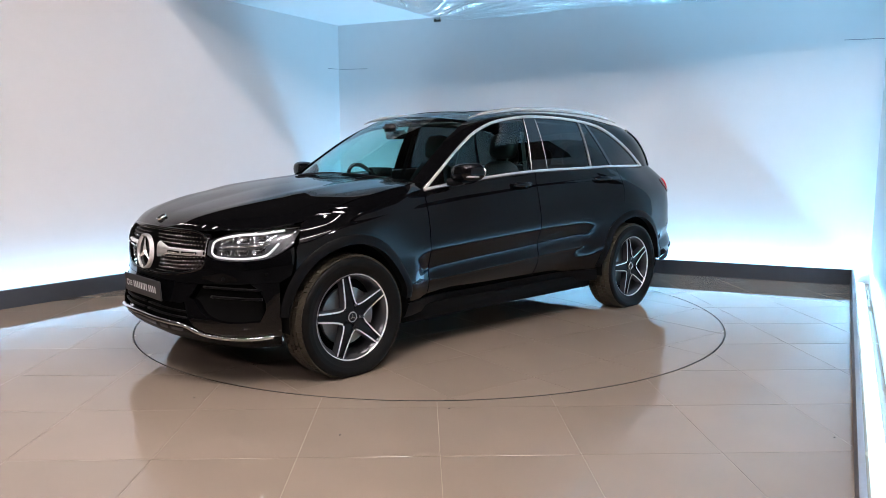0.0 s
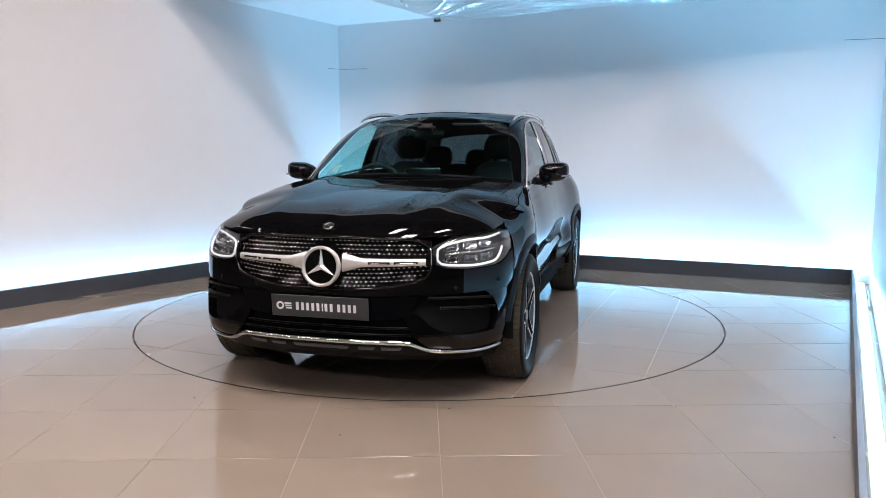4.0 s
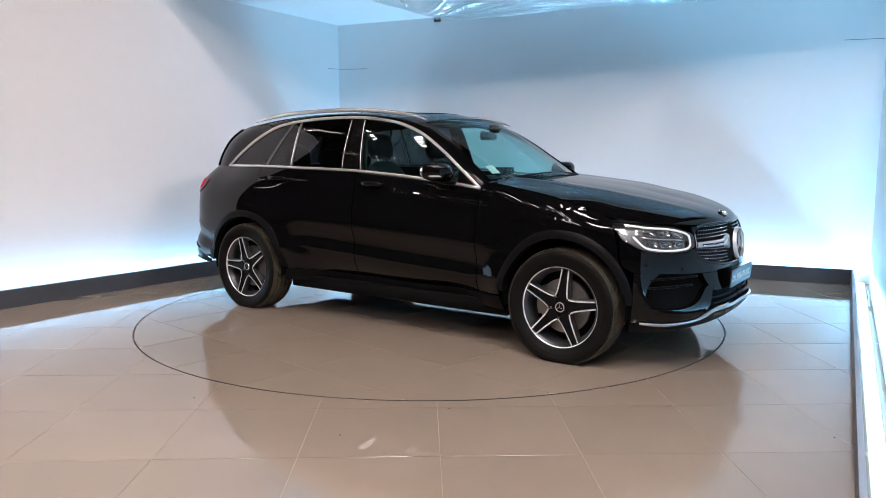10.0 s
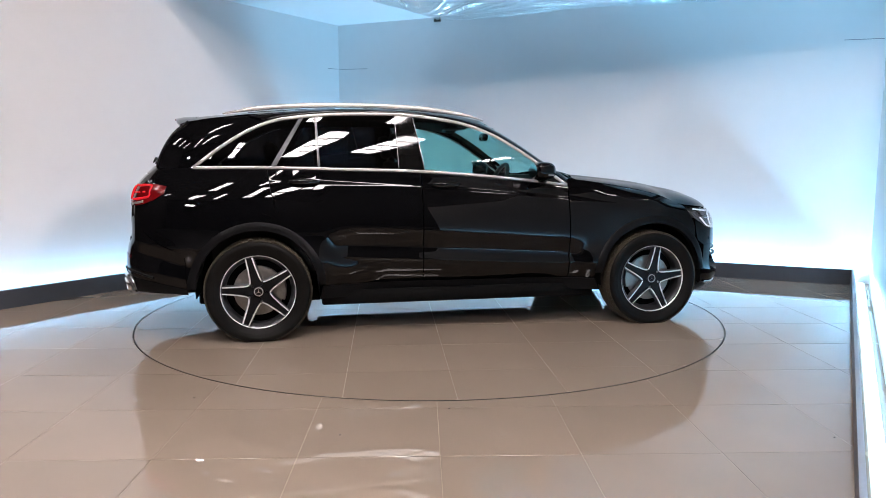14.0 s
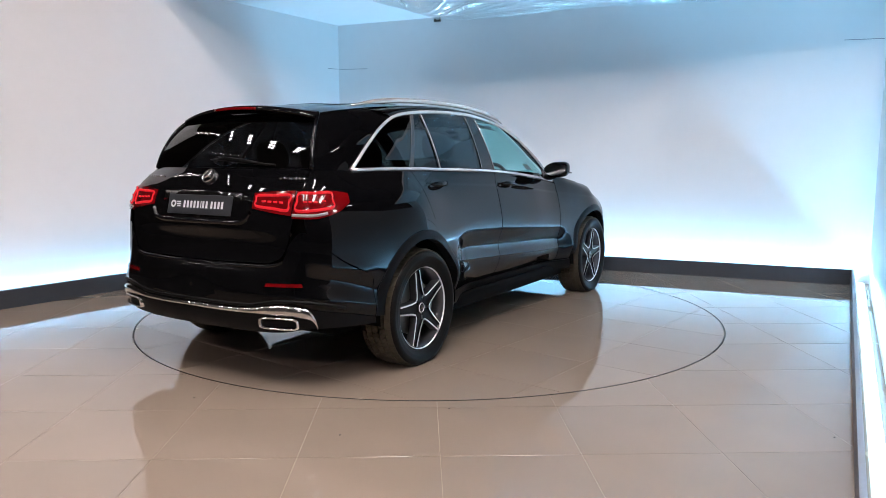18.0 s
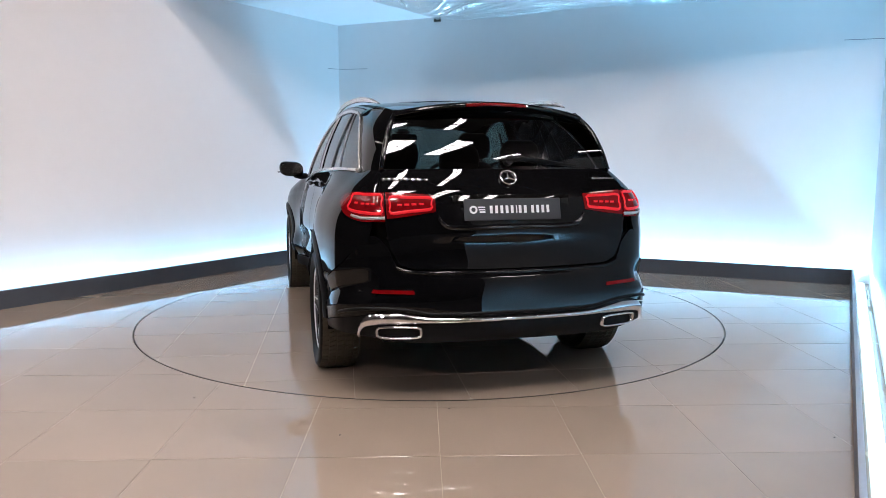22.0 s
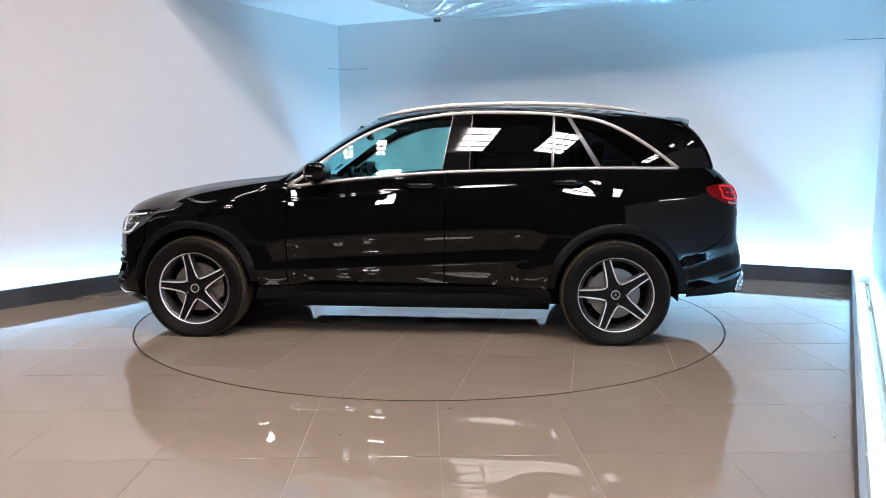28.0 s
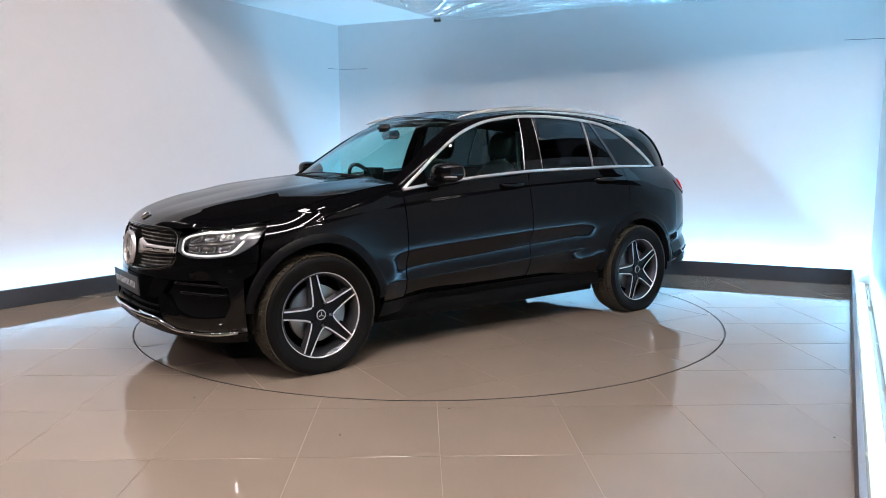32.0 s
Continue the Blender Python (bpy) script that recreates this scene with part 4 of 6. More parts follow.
def upper_body():
    both = lambda half: np.concatenate([half * np.array([1, -1, 1]), half[::-1][1:]], 0)
    # bonnet, with two soft ridges
    centre = smooth_line([(0.86, 0, 1.118), (1.26, 0, 1.078), (1.53, 0, 1.04), (1.77, 0, 0.992), (2.0, 0, 0.937), (2.12, 0, 0.893), (2.185, 0, 0.848)], 30)
    nb = 29
    grid = []
    for c, e in zip(centre, HOOD_EDGE):
        row = []
        ahead = min(1, max(0, (c[0] - 0.86) / 1.3))
        for w in np.sin(np.linspace(0, math.pi / 2, nb)):
            # flat middle, then a round shoulder that runs on into the wing
            z = c[2] + (e[2] - c[2]) * (0.35 * w ** 2 + 0.65 * w ** 5)
            x = c[0] + (e[0] - c[0]) * w + (w - w * w) * 0.06 * ahead
            z += 0.008 * math.exp(-((w - 0.68 + 0.16 * ahead) / 0.075) ** 2) * min(1, (2.2 - c[0]) / 0.5)
            row.append((x, e[1] * w, z))
        grid.append(row)
    grid = np.array(grid)
    full = np.concatenate([(grid * np.array([1, -1, 1]))[:, ::-1][:, :-1], grid], 1)
    sheet("bonnet", full, PAINT, car, "", 0.012)
    # windscreen with its black border
    wc = smooth_line([(0.945, 0, 1.118), (0.72, 0, 1.268), (0.5, 0, 1.408), (0.275, 0, 1.536)], 18)
    we = smooth_line([(0.80, 0.700, 1.088), (0.59, 0.640, 1.243), (0.39, 0.594, 1.378), (0.185, 0.548, 1.497)], 18)
    def cross(c, e, f, n=17):
        b = np.linspace(-1, 1, n)[:, None]
        s = np.abs(b) ** 2.0
        p = c * (1 - s) + e * s
        p[:, 1] = b[:, 0] * e[1]
        return p
    ws = np.array([cross(c, e, 0) for c, e in zip(wc, we)])
    sheet("windscreen", ws, SCREEN_GLASS, car, "slightly tinted laminated windscreen", 0)
    border = np.concatenate([ws[:1], ws[:1] * 0.6 + ws[1:2] * 0.4], 0) - np.array([0.004, 0, 0.004])
    sheet("screen_border", border, GLOSS_BLACK, car, "black printed screen border", 0)
    # paper disc in the corner of the screen
    wn = np.cross(ws[3, 2] - ws[3, 1], ws[4, 1] - ws[3, 1])
    wn /= np.linalg.norm(wn)
    wn = wn if wn[2] > 0 else -wn
    at_screen = lambda i, j: (lambda a, b: (ws[a, b] * (1 - (i - a)) + ws[a + 1, b] * (i - a)) * (1 - (j - b)) + (ws[a, b + 1] * (1 - (i - a)) + ws[a + 1, b + 1] * (i - a)) * (j - b))(int(i), int(j))
    sheet("screen_sticker", np.array([[at_screen(i, j) - wn * 0.004 for j in (0.85, 1.2, 1.6)] for i in (1.6, 2.6, 3.6)]), PAPER, car, "white paper sticker inside the windscreen", 0)
    # scuttle between bonnet and screen
    sc = np.array([ws[0] + np.array([0.0, 0, -0.006]), full[0][::1][np.linspace(0, full.shape[1] - 1, 17).astype(int)] + np.array([0.01, 0, -0.03])])
    sheet("scuttle", sc, CLADDING, car, "black plastic scuttle panel", 0)
    for y0, y1, x in ((-0.62, 0.02, 0.86), (-0.02, 0.58, 0.855)):
        pts = [(x + 0.055 - 0.09 * abs(y) ** 2, y, 1.132 - 0.07 * abs(y) ** 1.6) for y in np.linspace(y0, y1, 12)]
        tube("wiper", pts, 0.009, CLADDING, car, "black windscreen wiper", sides=6, flat=0.7)
    # roof, front part dark glass
    rc = smooth_line([(0.275, 0, 1.538), (0.10, 0, 1.572), (-0.1, 0, 1.596), (-0.5, 0, 1.614), (-1.0, 0, 1.607), (-1.5, 0, 1.578), (-1.93, 0, 1.538)], 32)
    re = smooth_line(ROOF_EDGE, 32)
    roof = np.array([cross(c, e, 0, 19) for c, e in zip(rc, re)])
    sheet("roof", roof, PAINT, car, "", 0.0)
    for a, b in ((4, 14), (16, 26)):
        sheet("roof_glass", roof[a:b, 4:15] + np.array([0, 0, 0.003]), GLOSS_BLACK, car, "dark panoramic roof glass", 0.002)
    # tail spoiler with the high brake light
    lip = np.array([cross(np.array(c), np.array(e), 0, 19) for c, e in (((-1.88, 0, 1.545), (-1.84, 0.520, 1.497)), ((-1.975, 0, 1.541), (-1.90, 0.530, 1.487)), ((-2.035, 0, 1.530), (-1.945, 0.538, 1.470)),
                                                                     ((-2.032, 0, 1.514), (-1.948, 0.540, 1.455)), ((-1.97, 0, 1.494), (-1.925, 0.530, 1.446)))])
    spoiler = sheet("tail_spoiler", lip, PAINT, car, "", 0.0)
    pts = [(-2.036 + 0.086 * (y / 0.538) ** 2, y, 1.521 - 0.059 * (y / 0.538) ** 2) for y in np.linspace(-0.17, 0.17, 12)]
    tube("high_brake_light", pts, 0.009, RED_DARK, spoiler, "dark red high brake light", sides=6, flat=0.5)
    # rear window
    gc = smooth_line([(-2.172, 0, 1.178), (-2.135, 0, 1.28), (-2.07, 0, 1.39), (-1.985, 0, 1.497)], 14)
    ge = smooth_line([(-2.098, 0.632, 1.182), (-2.064, 0.606, 1.28), (-1.995, 0.567, 1.39), (-1.912, 0.520, 1.470)], 14)
    rw = np.array([cross(c, e, 0, 17) for c, e in zip(gc, ge)])
    sheet("rear_window", rw, REAR_GLASS, car, "dark privacy glass rear window", 0)
    # wiper at the back
    bm = bmesh.new()
    bmesh.ops.create_cone(bm, cap_ends=True, segments=20, radius1=0.026, radius2=0.022, depth=0.04, matrix=Matrix.Translation((-2.175, -0.02, 1.222)) @ Matrix.Rotation(radians(-75), 4, "Y"))
    wiper = part("rear_wiper", bm, CLADDING, car, "black rear wiper", smooth=False)
    tube("arm", [(-2.19, 0.03, 1.226), (-2.195, -0.08, 1.232), (-2.18, -0.2, 1.222), (-2.163, -0.37, 1.205)], 0.013, CLADDING, wiper, "", sides=8, flat=0.6, taper=True)
    tube("blade", [(-2.172, -0.12, 1.218), (-2.160, -0.25, 1.209), (-2.135, -0.42, 1.198)], 0.007, RUBBER, wiper, "", sides=6)


for side in (1, -1):
    body_side(side)
    glass_side(side)
upper_body()

# ---- nose ----
def round_emblem(name, centre, radius, parent, label, depth=0.012, tilt=0.0, facing=1, backing=GLOSS_BLACK, ring=SATIN):
    """A ring with three arms on a dark disc, facing along x."""
    m = Matrix.Translation(centre) @ Matrix.Rotation(tilt, 4, "Y") @ Matrix.Rotation(radians(-90 if facing > 0 else 90), 4, "Z")
    bm = bmesh.new()
    revolve(bm, [(0.0, -0.004), (radius * 0.84, -0.004)], 40, m)
    disc = part(name, bm, backing, parent, label, smooth=True)
    bm = bmesh.new()
    w = radius * 0.085
    revolve(bm, [(radius - 2 * w, 0.0), (radius - 1.7 * w, depth * 0.8), (radius - w, depth), (radius - 0.3 * w, depth * 0.8), (radius, 0.0), (radius, -0.01)], 48, m)
    part("ring", bm, ring, disc, smooth=True)
    for k in range(3):
        a = radians(90 + 120 * k)
        bm = bmesh.new()
        tip = Vector((math.cos(a), 0, math.sin(a))) * (radius - w * 1.2)
        for s in (1, -1):
            b = a + s * radians(60)
            root = Vector((math.cos(b), 0, math.sin(b))) * radius * 0.15
            v = [bm.verts.new(q) for q in (Vector((0, depth * 1.1, 0)), tip + Vector((0, depth * 0.5, 0)), root)]
            bm.faces.new(v if s < 0 else v[::-1])
        bmesh.ops.recalc_face_normals(bm, faces=bm.faces[:])
        bmesh.ops.transform(bm, matrix=m, verts=bm.verts[:])
        part("arm", bm, ring, disc)
    return disc


def number_plate(name, centre, tilt, facing, parent):
    """A dealer's plate: dark, with a small round mark and two words as plain bars."""
    m = Matrix.Translation(centre) @ Matrix.Rotation(tilt, 4, "Y") @ Matrix.Rotation(radians(90 if facing > 0 else -90), 4, "Z")
    bm = bmesh.new()
    box(bm, -0.26, 0.26, -0.004, 0.004, -0.0555, 0.0555)
    bevel_all(bm, 0.003)
    bmesh.ops.transform(bm, matrix=m, verts=bm.verts[:])
    plate = part(name, bm, PLATE, parent, "dark grey dealer plate with white lettering as bars")

    def mark(x0, x1, z0, z1, nm="letter_bar"):
        bm = bmesh.new()
        box(bm, x0, x1, -0.0055, -0.0042, z0, z1)
        bmesh.ops.transform(bm, matrix=m, verts=bm.verts[:])
        part(nm, bm, PLATE_MARK, plate, "white printed bar")
    bm = bmesh.new()
    mm = m @ Matrix.Translation((-0.212, -0.0042, 0)) @ Matrix.Rotation(math.pi, 4, "Z")
    revolve(bm, [(0.011, 0.0), (0.011, 0.001), (0.021, 0.001), (0.021, 0.0)], 24, mm)
    part("round_mark", bm, PLATE_MARK, plate, "white ring mark")
    for k, z in enumerate((0.012, 0.0, -0.012)):
        mark(-0.188 + 0.004 * k, -0.150, z - 0.0035, z + 0.0035, "mark_bar")
    x = -0.125
    for word in (8, 4):
        for k in range(word):
            w = 0.006 if (word == 8 and k == 5) else 0.0145
            mark(x, x + w, -0.0195, 0.0195)
            x += w + (0.009 if w < 0.01 else 0.0135)
        x += 0.012
    return plate


HL = dict(bottom=[(2.335, 0.722), (2.26, 0.700), (2.12, 0.696), (1.94, 0.716), (1.81, 0.775)], top=[(2.335, 0.795), (2.20, 0.838), (2.05, 0.848), (1.88, 0.858), (1.735, 0.862)])
GR_TOP = [(2.352, 0.80), (2.42, 0.832), (2.6, 0.842), (2.9, 0.845)]
GR_BOT = [(2.345, 0.70), (2.37, 0.655), (2.45, 0.625), (2.65, 0.595), (2.9, 0.583)]


def nose(side):
    P = dict(parent=car, side=side)
    # bumper band below lamps and grille
    skin_panel("front_bumper", [(1.885, 0.585), (2.05, 0.580), (2.25, 0.570), (2.45, 0.562), (2.9, 0.556)],
               [(1.795, 0.77), (1.935, 0.709), (2.12, 0.689), (2.26, 0.693), (2.335, 0.712), (2.36, 0.652), (2.45, 0.618), (2.65, 0.588), (2.9, 0.576)],
               [(1.885, 0.585), (1.82, 0.62), (1.80, 0.70), (1.795, 0.77)], [(2.9, 0.556), (2.9, 0.576)], PAINT, nu=50, nv=10, rim=0.02, curved=("b",), **P)
    skin_panel("lamp_corner", [(2.338, 0.718), (2.352, 0.70)], [(2.338, 0.83), (2.41, 0.835)], [(2.338, 0.718), (2.338, 0.83)], [(2.352, 0.70), (2.356, 0.80), (2.41, 0.835)], PAINT, nu=5, nv=10, rim=0.03, **P)
    # side blade behind the air intake, down to the splitter
    skin_panel("bumper_corner", [(1.872, 0.288), (1.96, 0.290), (2.06, 0.288)], [(1.888, 0.583), (1.97, 0.582), (2.05, 0.578)], [(1.872, 0.288), (1.886, 0.42), (1.888, 0.583)],
               [(2.06, 0.288), (2.0, 0.38), (1.965, 0.46), (2.0, 0.54), (2.05, 0.578)], PAINT, nu=12, nv=16, rim=0.05, curved=("b", "t", "r"), **P)
    # air intake with two fins
    skin_panel("air_intake", [(1.97, 0.34), (2.46, 0.36)], [(2.0, 0.59), (2.46, 0.575)], [(1.97, 0.34), (2.0, 0.59)], [(2.46, 0.36), (2.46, 0.575)], UNDER, label="black air intake recess", off=-0.045, nu=14, nv=6, rim=0, **P)
    for z0, z1, u1 in ((0.548, 0.530, 2.36), (0.500, 0.482, 2.30)):
        pts = skin([(u, z0 + (z1 - z0) * 0.2 + 0.006 * math.sin(6 * (u - 1.98))) for u in np.linspace(1.985, u1, 14)], -0.008)
        tube("intake_fin", mirrored(pts, side), 0.007, CLADDING, car, "black intake fin", sides=6, flat=1.6)
    # middle of the bumper, behind the plate
    skin_panel("bumper_centre", [(2.50, 0.452), (2.9, 0.438)], [(2.40, 0.560), (2.65, 0.556), (2.9, 0.552)], [(2.50, 0.452), (2.44, 0.50), (2.40, 0.560)], [(2.9, 0.438), (2.9, 0.552)], PAINT, nu=14, nv=8, rim=0.04, **P)
    skin_panel("bumper_wing", [(2.02, 0.292), (2.2, 0.290), (2.34, 0.300), (2.44, 0.372)], [(2.0, 0.378), (2.2, 0.372), (2.33, 0.405), (2.42, 0.478), (2.50, 0.490)],
               [(2.02, 0.292), (2.0, 0.378)], [(2.44, 0.372), (2.50, 0.490)], PAINT, nu=24, nv=6, rim=0.04, **P)
    skin_panel("lower_grille", [(2.40, 0.335), (2.9, 0.335)], [(2.47, 0.455), (2.9, 0.445)], [(2.40, 0.335), (2.47, 0.455)], [(2.9, 0.335), (2.9, 0.445)], UNDER, label="black lower grille recess", off=-0.04, nu=12, nv=5, rim=0, **P)
    for z in (0.372, 0.405):
        tube("grille_slat", mirrored(skin([(u, z) for u in np.linspace(2.44, 2.9, 10)], -0.02), side), 0.006, CLADDING, car, "black lower grille slat", sides=6, flat=1.5)
    # bright splitter and the black lip under it
    line = smooth_line([(1.93, 0.290), (2.03, 0.280), (2.15, 0.276), (2.31, 0.284), (2.38, 0.302), (2.45, 0.331), (2.55, 0.338), (2.9, 0.338)], 40)
    g = np.array([skin(line + np.array([0, dz]), o) for dz, o in ((-0.011, 0.004), (-0.006, 0.016), (0.004, 0.016), (0.011, 0.004))])
    sheet("front_splitter", g, CHROME, car, "bright chrome front splitter trim", 0.0, side)
    skin_panel("front_lip", [(1.86, 0.222), (2.2, 0.215), (2.9, 0.235)], [(1.872, 0.285), (1.95, 0.279), (2.13, 0.266), (2.33, 0.276), (2.46, 0.322), (2.9, 0.326)], [(1.86, 0.222), (1.872, 0.285)], [(2.9, 0.235), (2.9, 0.326)], CLADDING,
               label="black lower bumper lip", nu=26, nv=6, rim=0.0, **P)
    for u0, u1 in ((2.50, 2.59), (2.63, 2.70), (2.76, 2.899)):
        skin_panel("lip_insert", [(u0, 0.296), (u1, 0.296)], [(u0 - 0.012, 0.312), (u1 + 0.0005, 0.312)], [(u0, 0.296), (u0 - 0.012, 0.312)], [(u1, 0.296), (u1 + 0.0005, 0.312)], LIP_GREY, label="grey insert in the lower lip", off=0.004, nu=6, nv=3, rim=0.004, **P)
    # headlamp: housing, reflectors, light guide, lens
    bowl = coons(smooth_line(HL["bottom"], 20), smooth_line(HL["top"], 20), even([HL["bottom"][0], HL["top"][0]], 8), even([HL["bottom"][-1], HL["top"][-1]], 8))
    lamp = sheet("headlamp", skin(bowl, -0.055), LAMP_DARK, car, "clear-lensed headlamp with a white light guide", 0.0, side)
    b, t = smooth_line(HL["bottom"], 20), smooth_line(HL["top"], 20)
    wall_grid = np.concatenate([b, even([b[-1], t[-1]], 5)[1:], t[::-1][1:], even([t[0], b[0]], 5)[1:]])
    sheet("housing", np.array([skin(wall_grid, -0.004), skin(wall_grid, -0.03), skin(wall_grid, -0.056)]), LAMP_DARK, lamp, "", 0.0, side)
    def at(f, g):
        i, k = min(6, int(g * 7)), min(18, int(f * 19))
        p, q = g * 7 - i, f * 19 - k
        return (bowl[i, k] * (1 - q) + bowl[i, k + 1] * q) * (1 - p) + (bowl[i + 1, k] * (1 - q) + bowl[i + 1, k + 1] * q) * p
    loop = [at(0.86, 0.93), at(0.6, 0.9), at(0.35, 0.9), at(0.14, 0.89), at(0.06, 0.84), at(0.045, 0.70), at(0.045, 0.30), at(0.06, 0.14), at(0.14, 0.09), at(0.4, 0.08), at(0.62, 0.09), at(0.72, 0.14), at(0.82, 0.45)]
    tube("light_guide", mirrored(skin(smooth_line(loop, 40), -0.014), side), 0.0064, GUIDE, lamp, "white light guide along the lamp's edge", sides=8)
    mid = [at(f, 0.5) for f in (0.12, 0.3, 0.5, 0.72)]
    tube("chrome_blade", mirrored(skin(smooth_line(mid, 12), -0.028), side), 0.0055, CHROME, lamp, "slim chrome bar", sides=6)
    # boxy lamp modules in two rows, and a bright upright edge towards the grille
    for f in (0.19, 0.40, 0.60):
        for g, tall in ((0.71, 0.13), (0.29, 0.11)):
            ring = []
            for k in range(25):
                a = 2 * math.pi * k / 24
                ring.append((0.082 * math.copysign(abs(math.cos(a)) ** 0.4, math.cos(a)), tall * math.copysign(abs(math.sin(a)) ** 0.4, math.sin(a))))
            rows = [skin([at(f + x * w, g + y * w) for x, y in ring], o) for w, o in ((1.0, -0.052), (1.0, -0.030), (0.88, -0.029), (0.80, -0.046), (0.05, -0.050))]
            sheet("reflector", np.array(rows), REFLECTOR, lamp, "silvered boxy lamp module", 0.0, side)
    tube("chrome_edge", mirrored(skin([(2.345, z) for z in np.linspace(0.715, 0.80, 8)], 0.003), side), 0.0035, CHROME, lamp, "slim chrome upright edge", sides=6)
    sheet("lens", skin(bowl, 0.001), LENS, lamp, "clear lens", 0.0, side)
    # parking sensors
    for u, z in ((1.96, 0.63), (2.22, 0.60)):
        c = skin([(u, z)], 0.001)[0]
        bm = bmesh.new()
        revolve(bm, [(0.0, 0.002), (0.008, 0.002), (0.011, 0.0)], 16, Matrix.Translation((c[0], side * c[1], c[2])) @ Matrix.Rotation(radians(-90 + side * (62 if u < 2 else 35)), 4, "Z"))
        part("parking_sensor", bm, CLADDING, car, "small round parking sensor")


def grille():
    half_t, half_b = smooth_line(GR_TOP, 24), smooth_line(GR_BOT, 24)
    grid = coons(half_b, half_t, even([half_b[0], half_t[0]], 8), even([half_b[-1], half_t[-1]], 8))
    g = skin(grid, -0.045)
    full = np.concatenate([g, (g * np.array([1, -1, 1]))[:, ::-1][:, 1:]], 1)
    grl = sheet("radiator_grille", full, UNDER, car, "black grille studded with small chrome pins", 0.0)
    edge = np.concatenate([half_t[::-1], half_b])
    line = skin(edge, -0.006)
    line = np.concatenate([line, (line * np.array([1, -1, 1]))[::-1]])
    tube("grille_surround", line, 0.0085, GLOSS_BLACK, grl, "gloss black surround", sides=6, closed=True)
    # pins in rows that follow the outline
    pin = bmesh.new()
    bmesh.ops.create_icosphere(pin, subdivisions=1, radius=1.0, matrix=Matrix.Diagonal((0.005, 0.0092, 0.0048, 1)))
    pin_mesh = mesh_of("pin", pin, CHROME, True)
    for r in range(12):
        z = 0.603 + r * 0.0205
        if 0.694 < z < 0.756:
            continue
        y = 0.013 + (r % 2) * 0.0125
        while y < 0.53:
            u = np.interp(y, [0, 0.2, 0.40, 0.53], [2.9, 2.7, 2.494, 2.352])
            zt, zb = np.interp(u, half_t[:, 0], half_t[:, 1]), np.interp(u, half_b[:, 0], half_b[:, 1])
            zz = z + 0.02 * (y / 0.5) ** 2 * (0.5 if z > 0.72 else 1.0) - (0.012 * (y / 0.5) ** 2 if z > 0.75 else 0)
            if zb + 0.012 < zz < zt - 0.012 and math.hypot(y, zz - 0.703) > 0.112:
                c = skin([(u, zz)], -0.024)[0]
                for s in (1, -1):
                    ob = new("pin", pin_mesh)
                    ob.parent, ob.location = grl, (c[0], s * c[1], c[2])
            y += 0.025
    # cross bar with two slots each side
    for s in (1, -1):
        us = np.linspace(2.372, 2.80, 20)
        zc = 0.727 - 0.006 * np.linspace(0, 1, 20)
        hh = np.linspace(0.017, 0.024, 20)
        hh[15:] = np.linspace(0.025, 0.048, 5)
        rows = [np.stack([us, zc + hh * f], 1) for f in (-1, -0.8, -0.35, 0.35, 0.8, 1)]
        offs = (-0.020, -0.004, -0.001, -0.001, -0.004, -0.020)
        bar = sheet("cross_bar", np.array([skin(r, o) for r, o in zip(rows, offs)]), SATIN, grl, "satin silver cross bar", 0.006, s)
        for a, b in ((2.41, 2.53), (2.55, 2.66)):
            tube("slot", mirrored(skin([(u, np.interp(u, us, zc)) for u in np.linspace(a, b, 8)], 0.0005), s), 0.0065, UNDER, bar, "dark slot", sides=6, flat=0.3)
            tube("slot_strip", mirrored(skin([(u, np.interp(u, us, zc) - 0.003) for u in np.linspace(a + 0.01, b - 0.01, 8)], 0.002), s), 0.003, CHROME, bar, "thin chrome strip", sides=5, flat=0.5)
    round_emblem("front_emblem", (2.236, 0.0, 0.703), 0.103, grl, "large silver ring emblem with three arms", 0.014, radians(-6), 1)


for side in (1, -1):
    nose(side)
grille()
number_plate("front_plate", (2.262, 0.0, 0.503), radians(4), 1, car)
round_emblem("bonnet_emblem", (2.135, 0.0, 0.897), 0.029, car, "small round bonnet emblem", 0.003, radians(-62), 1, ring=CHROME)


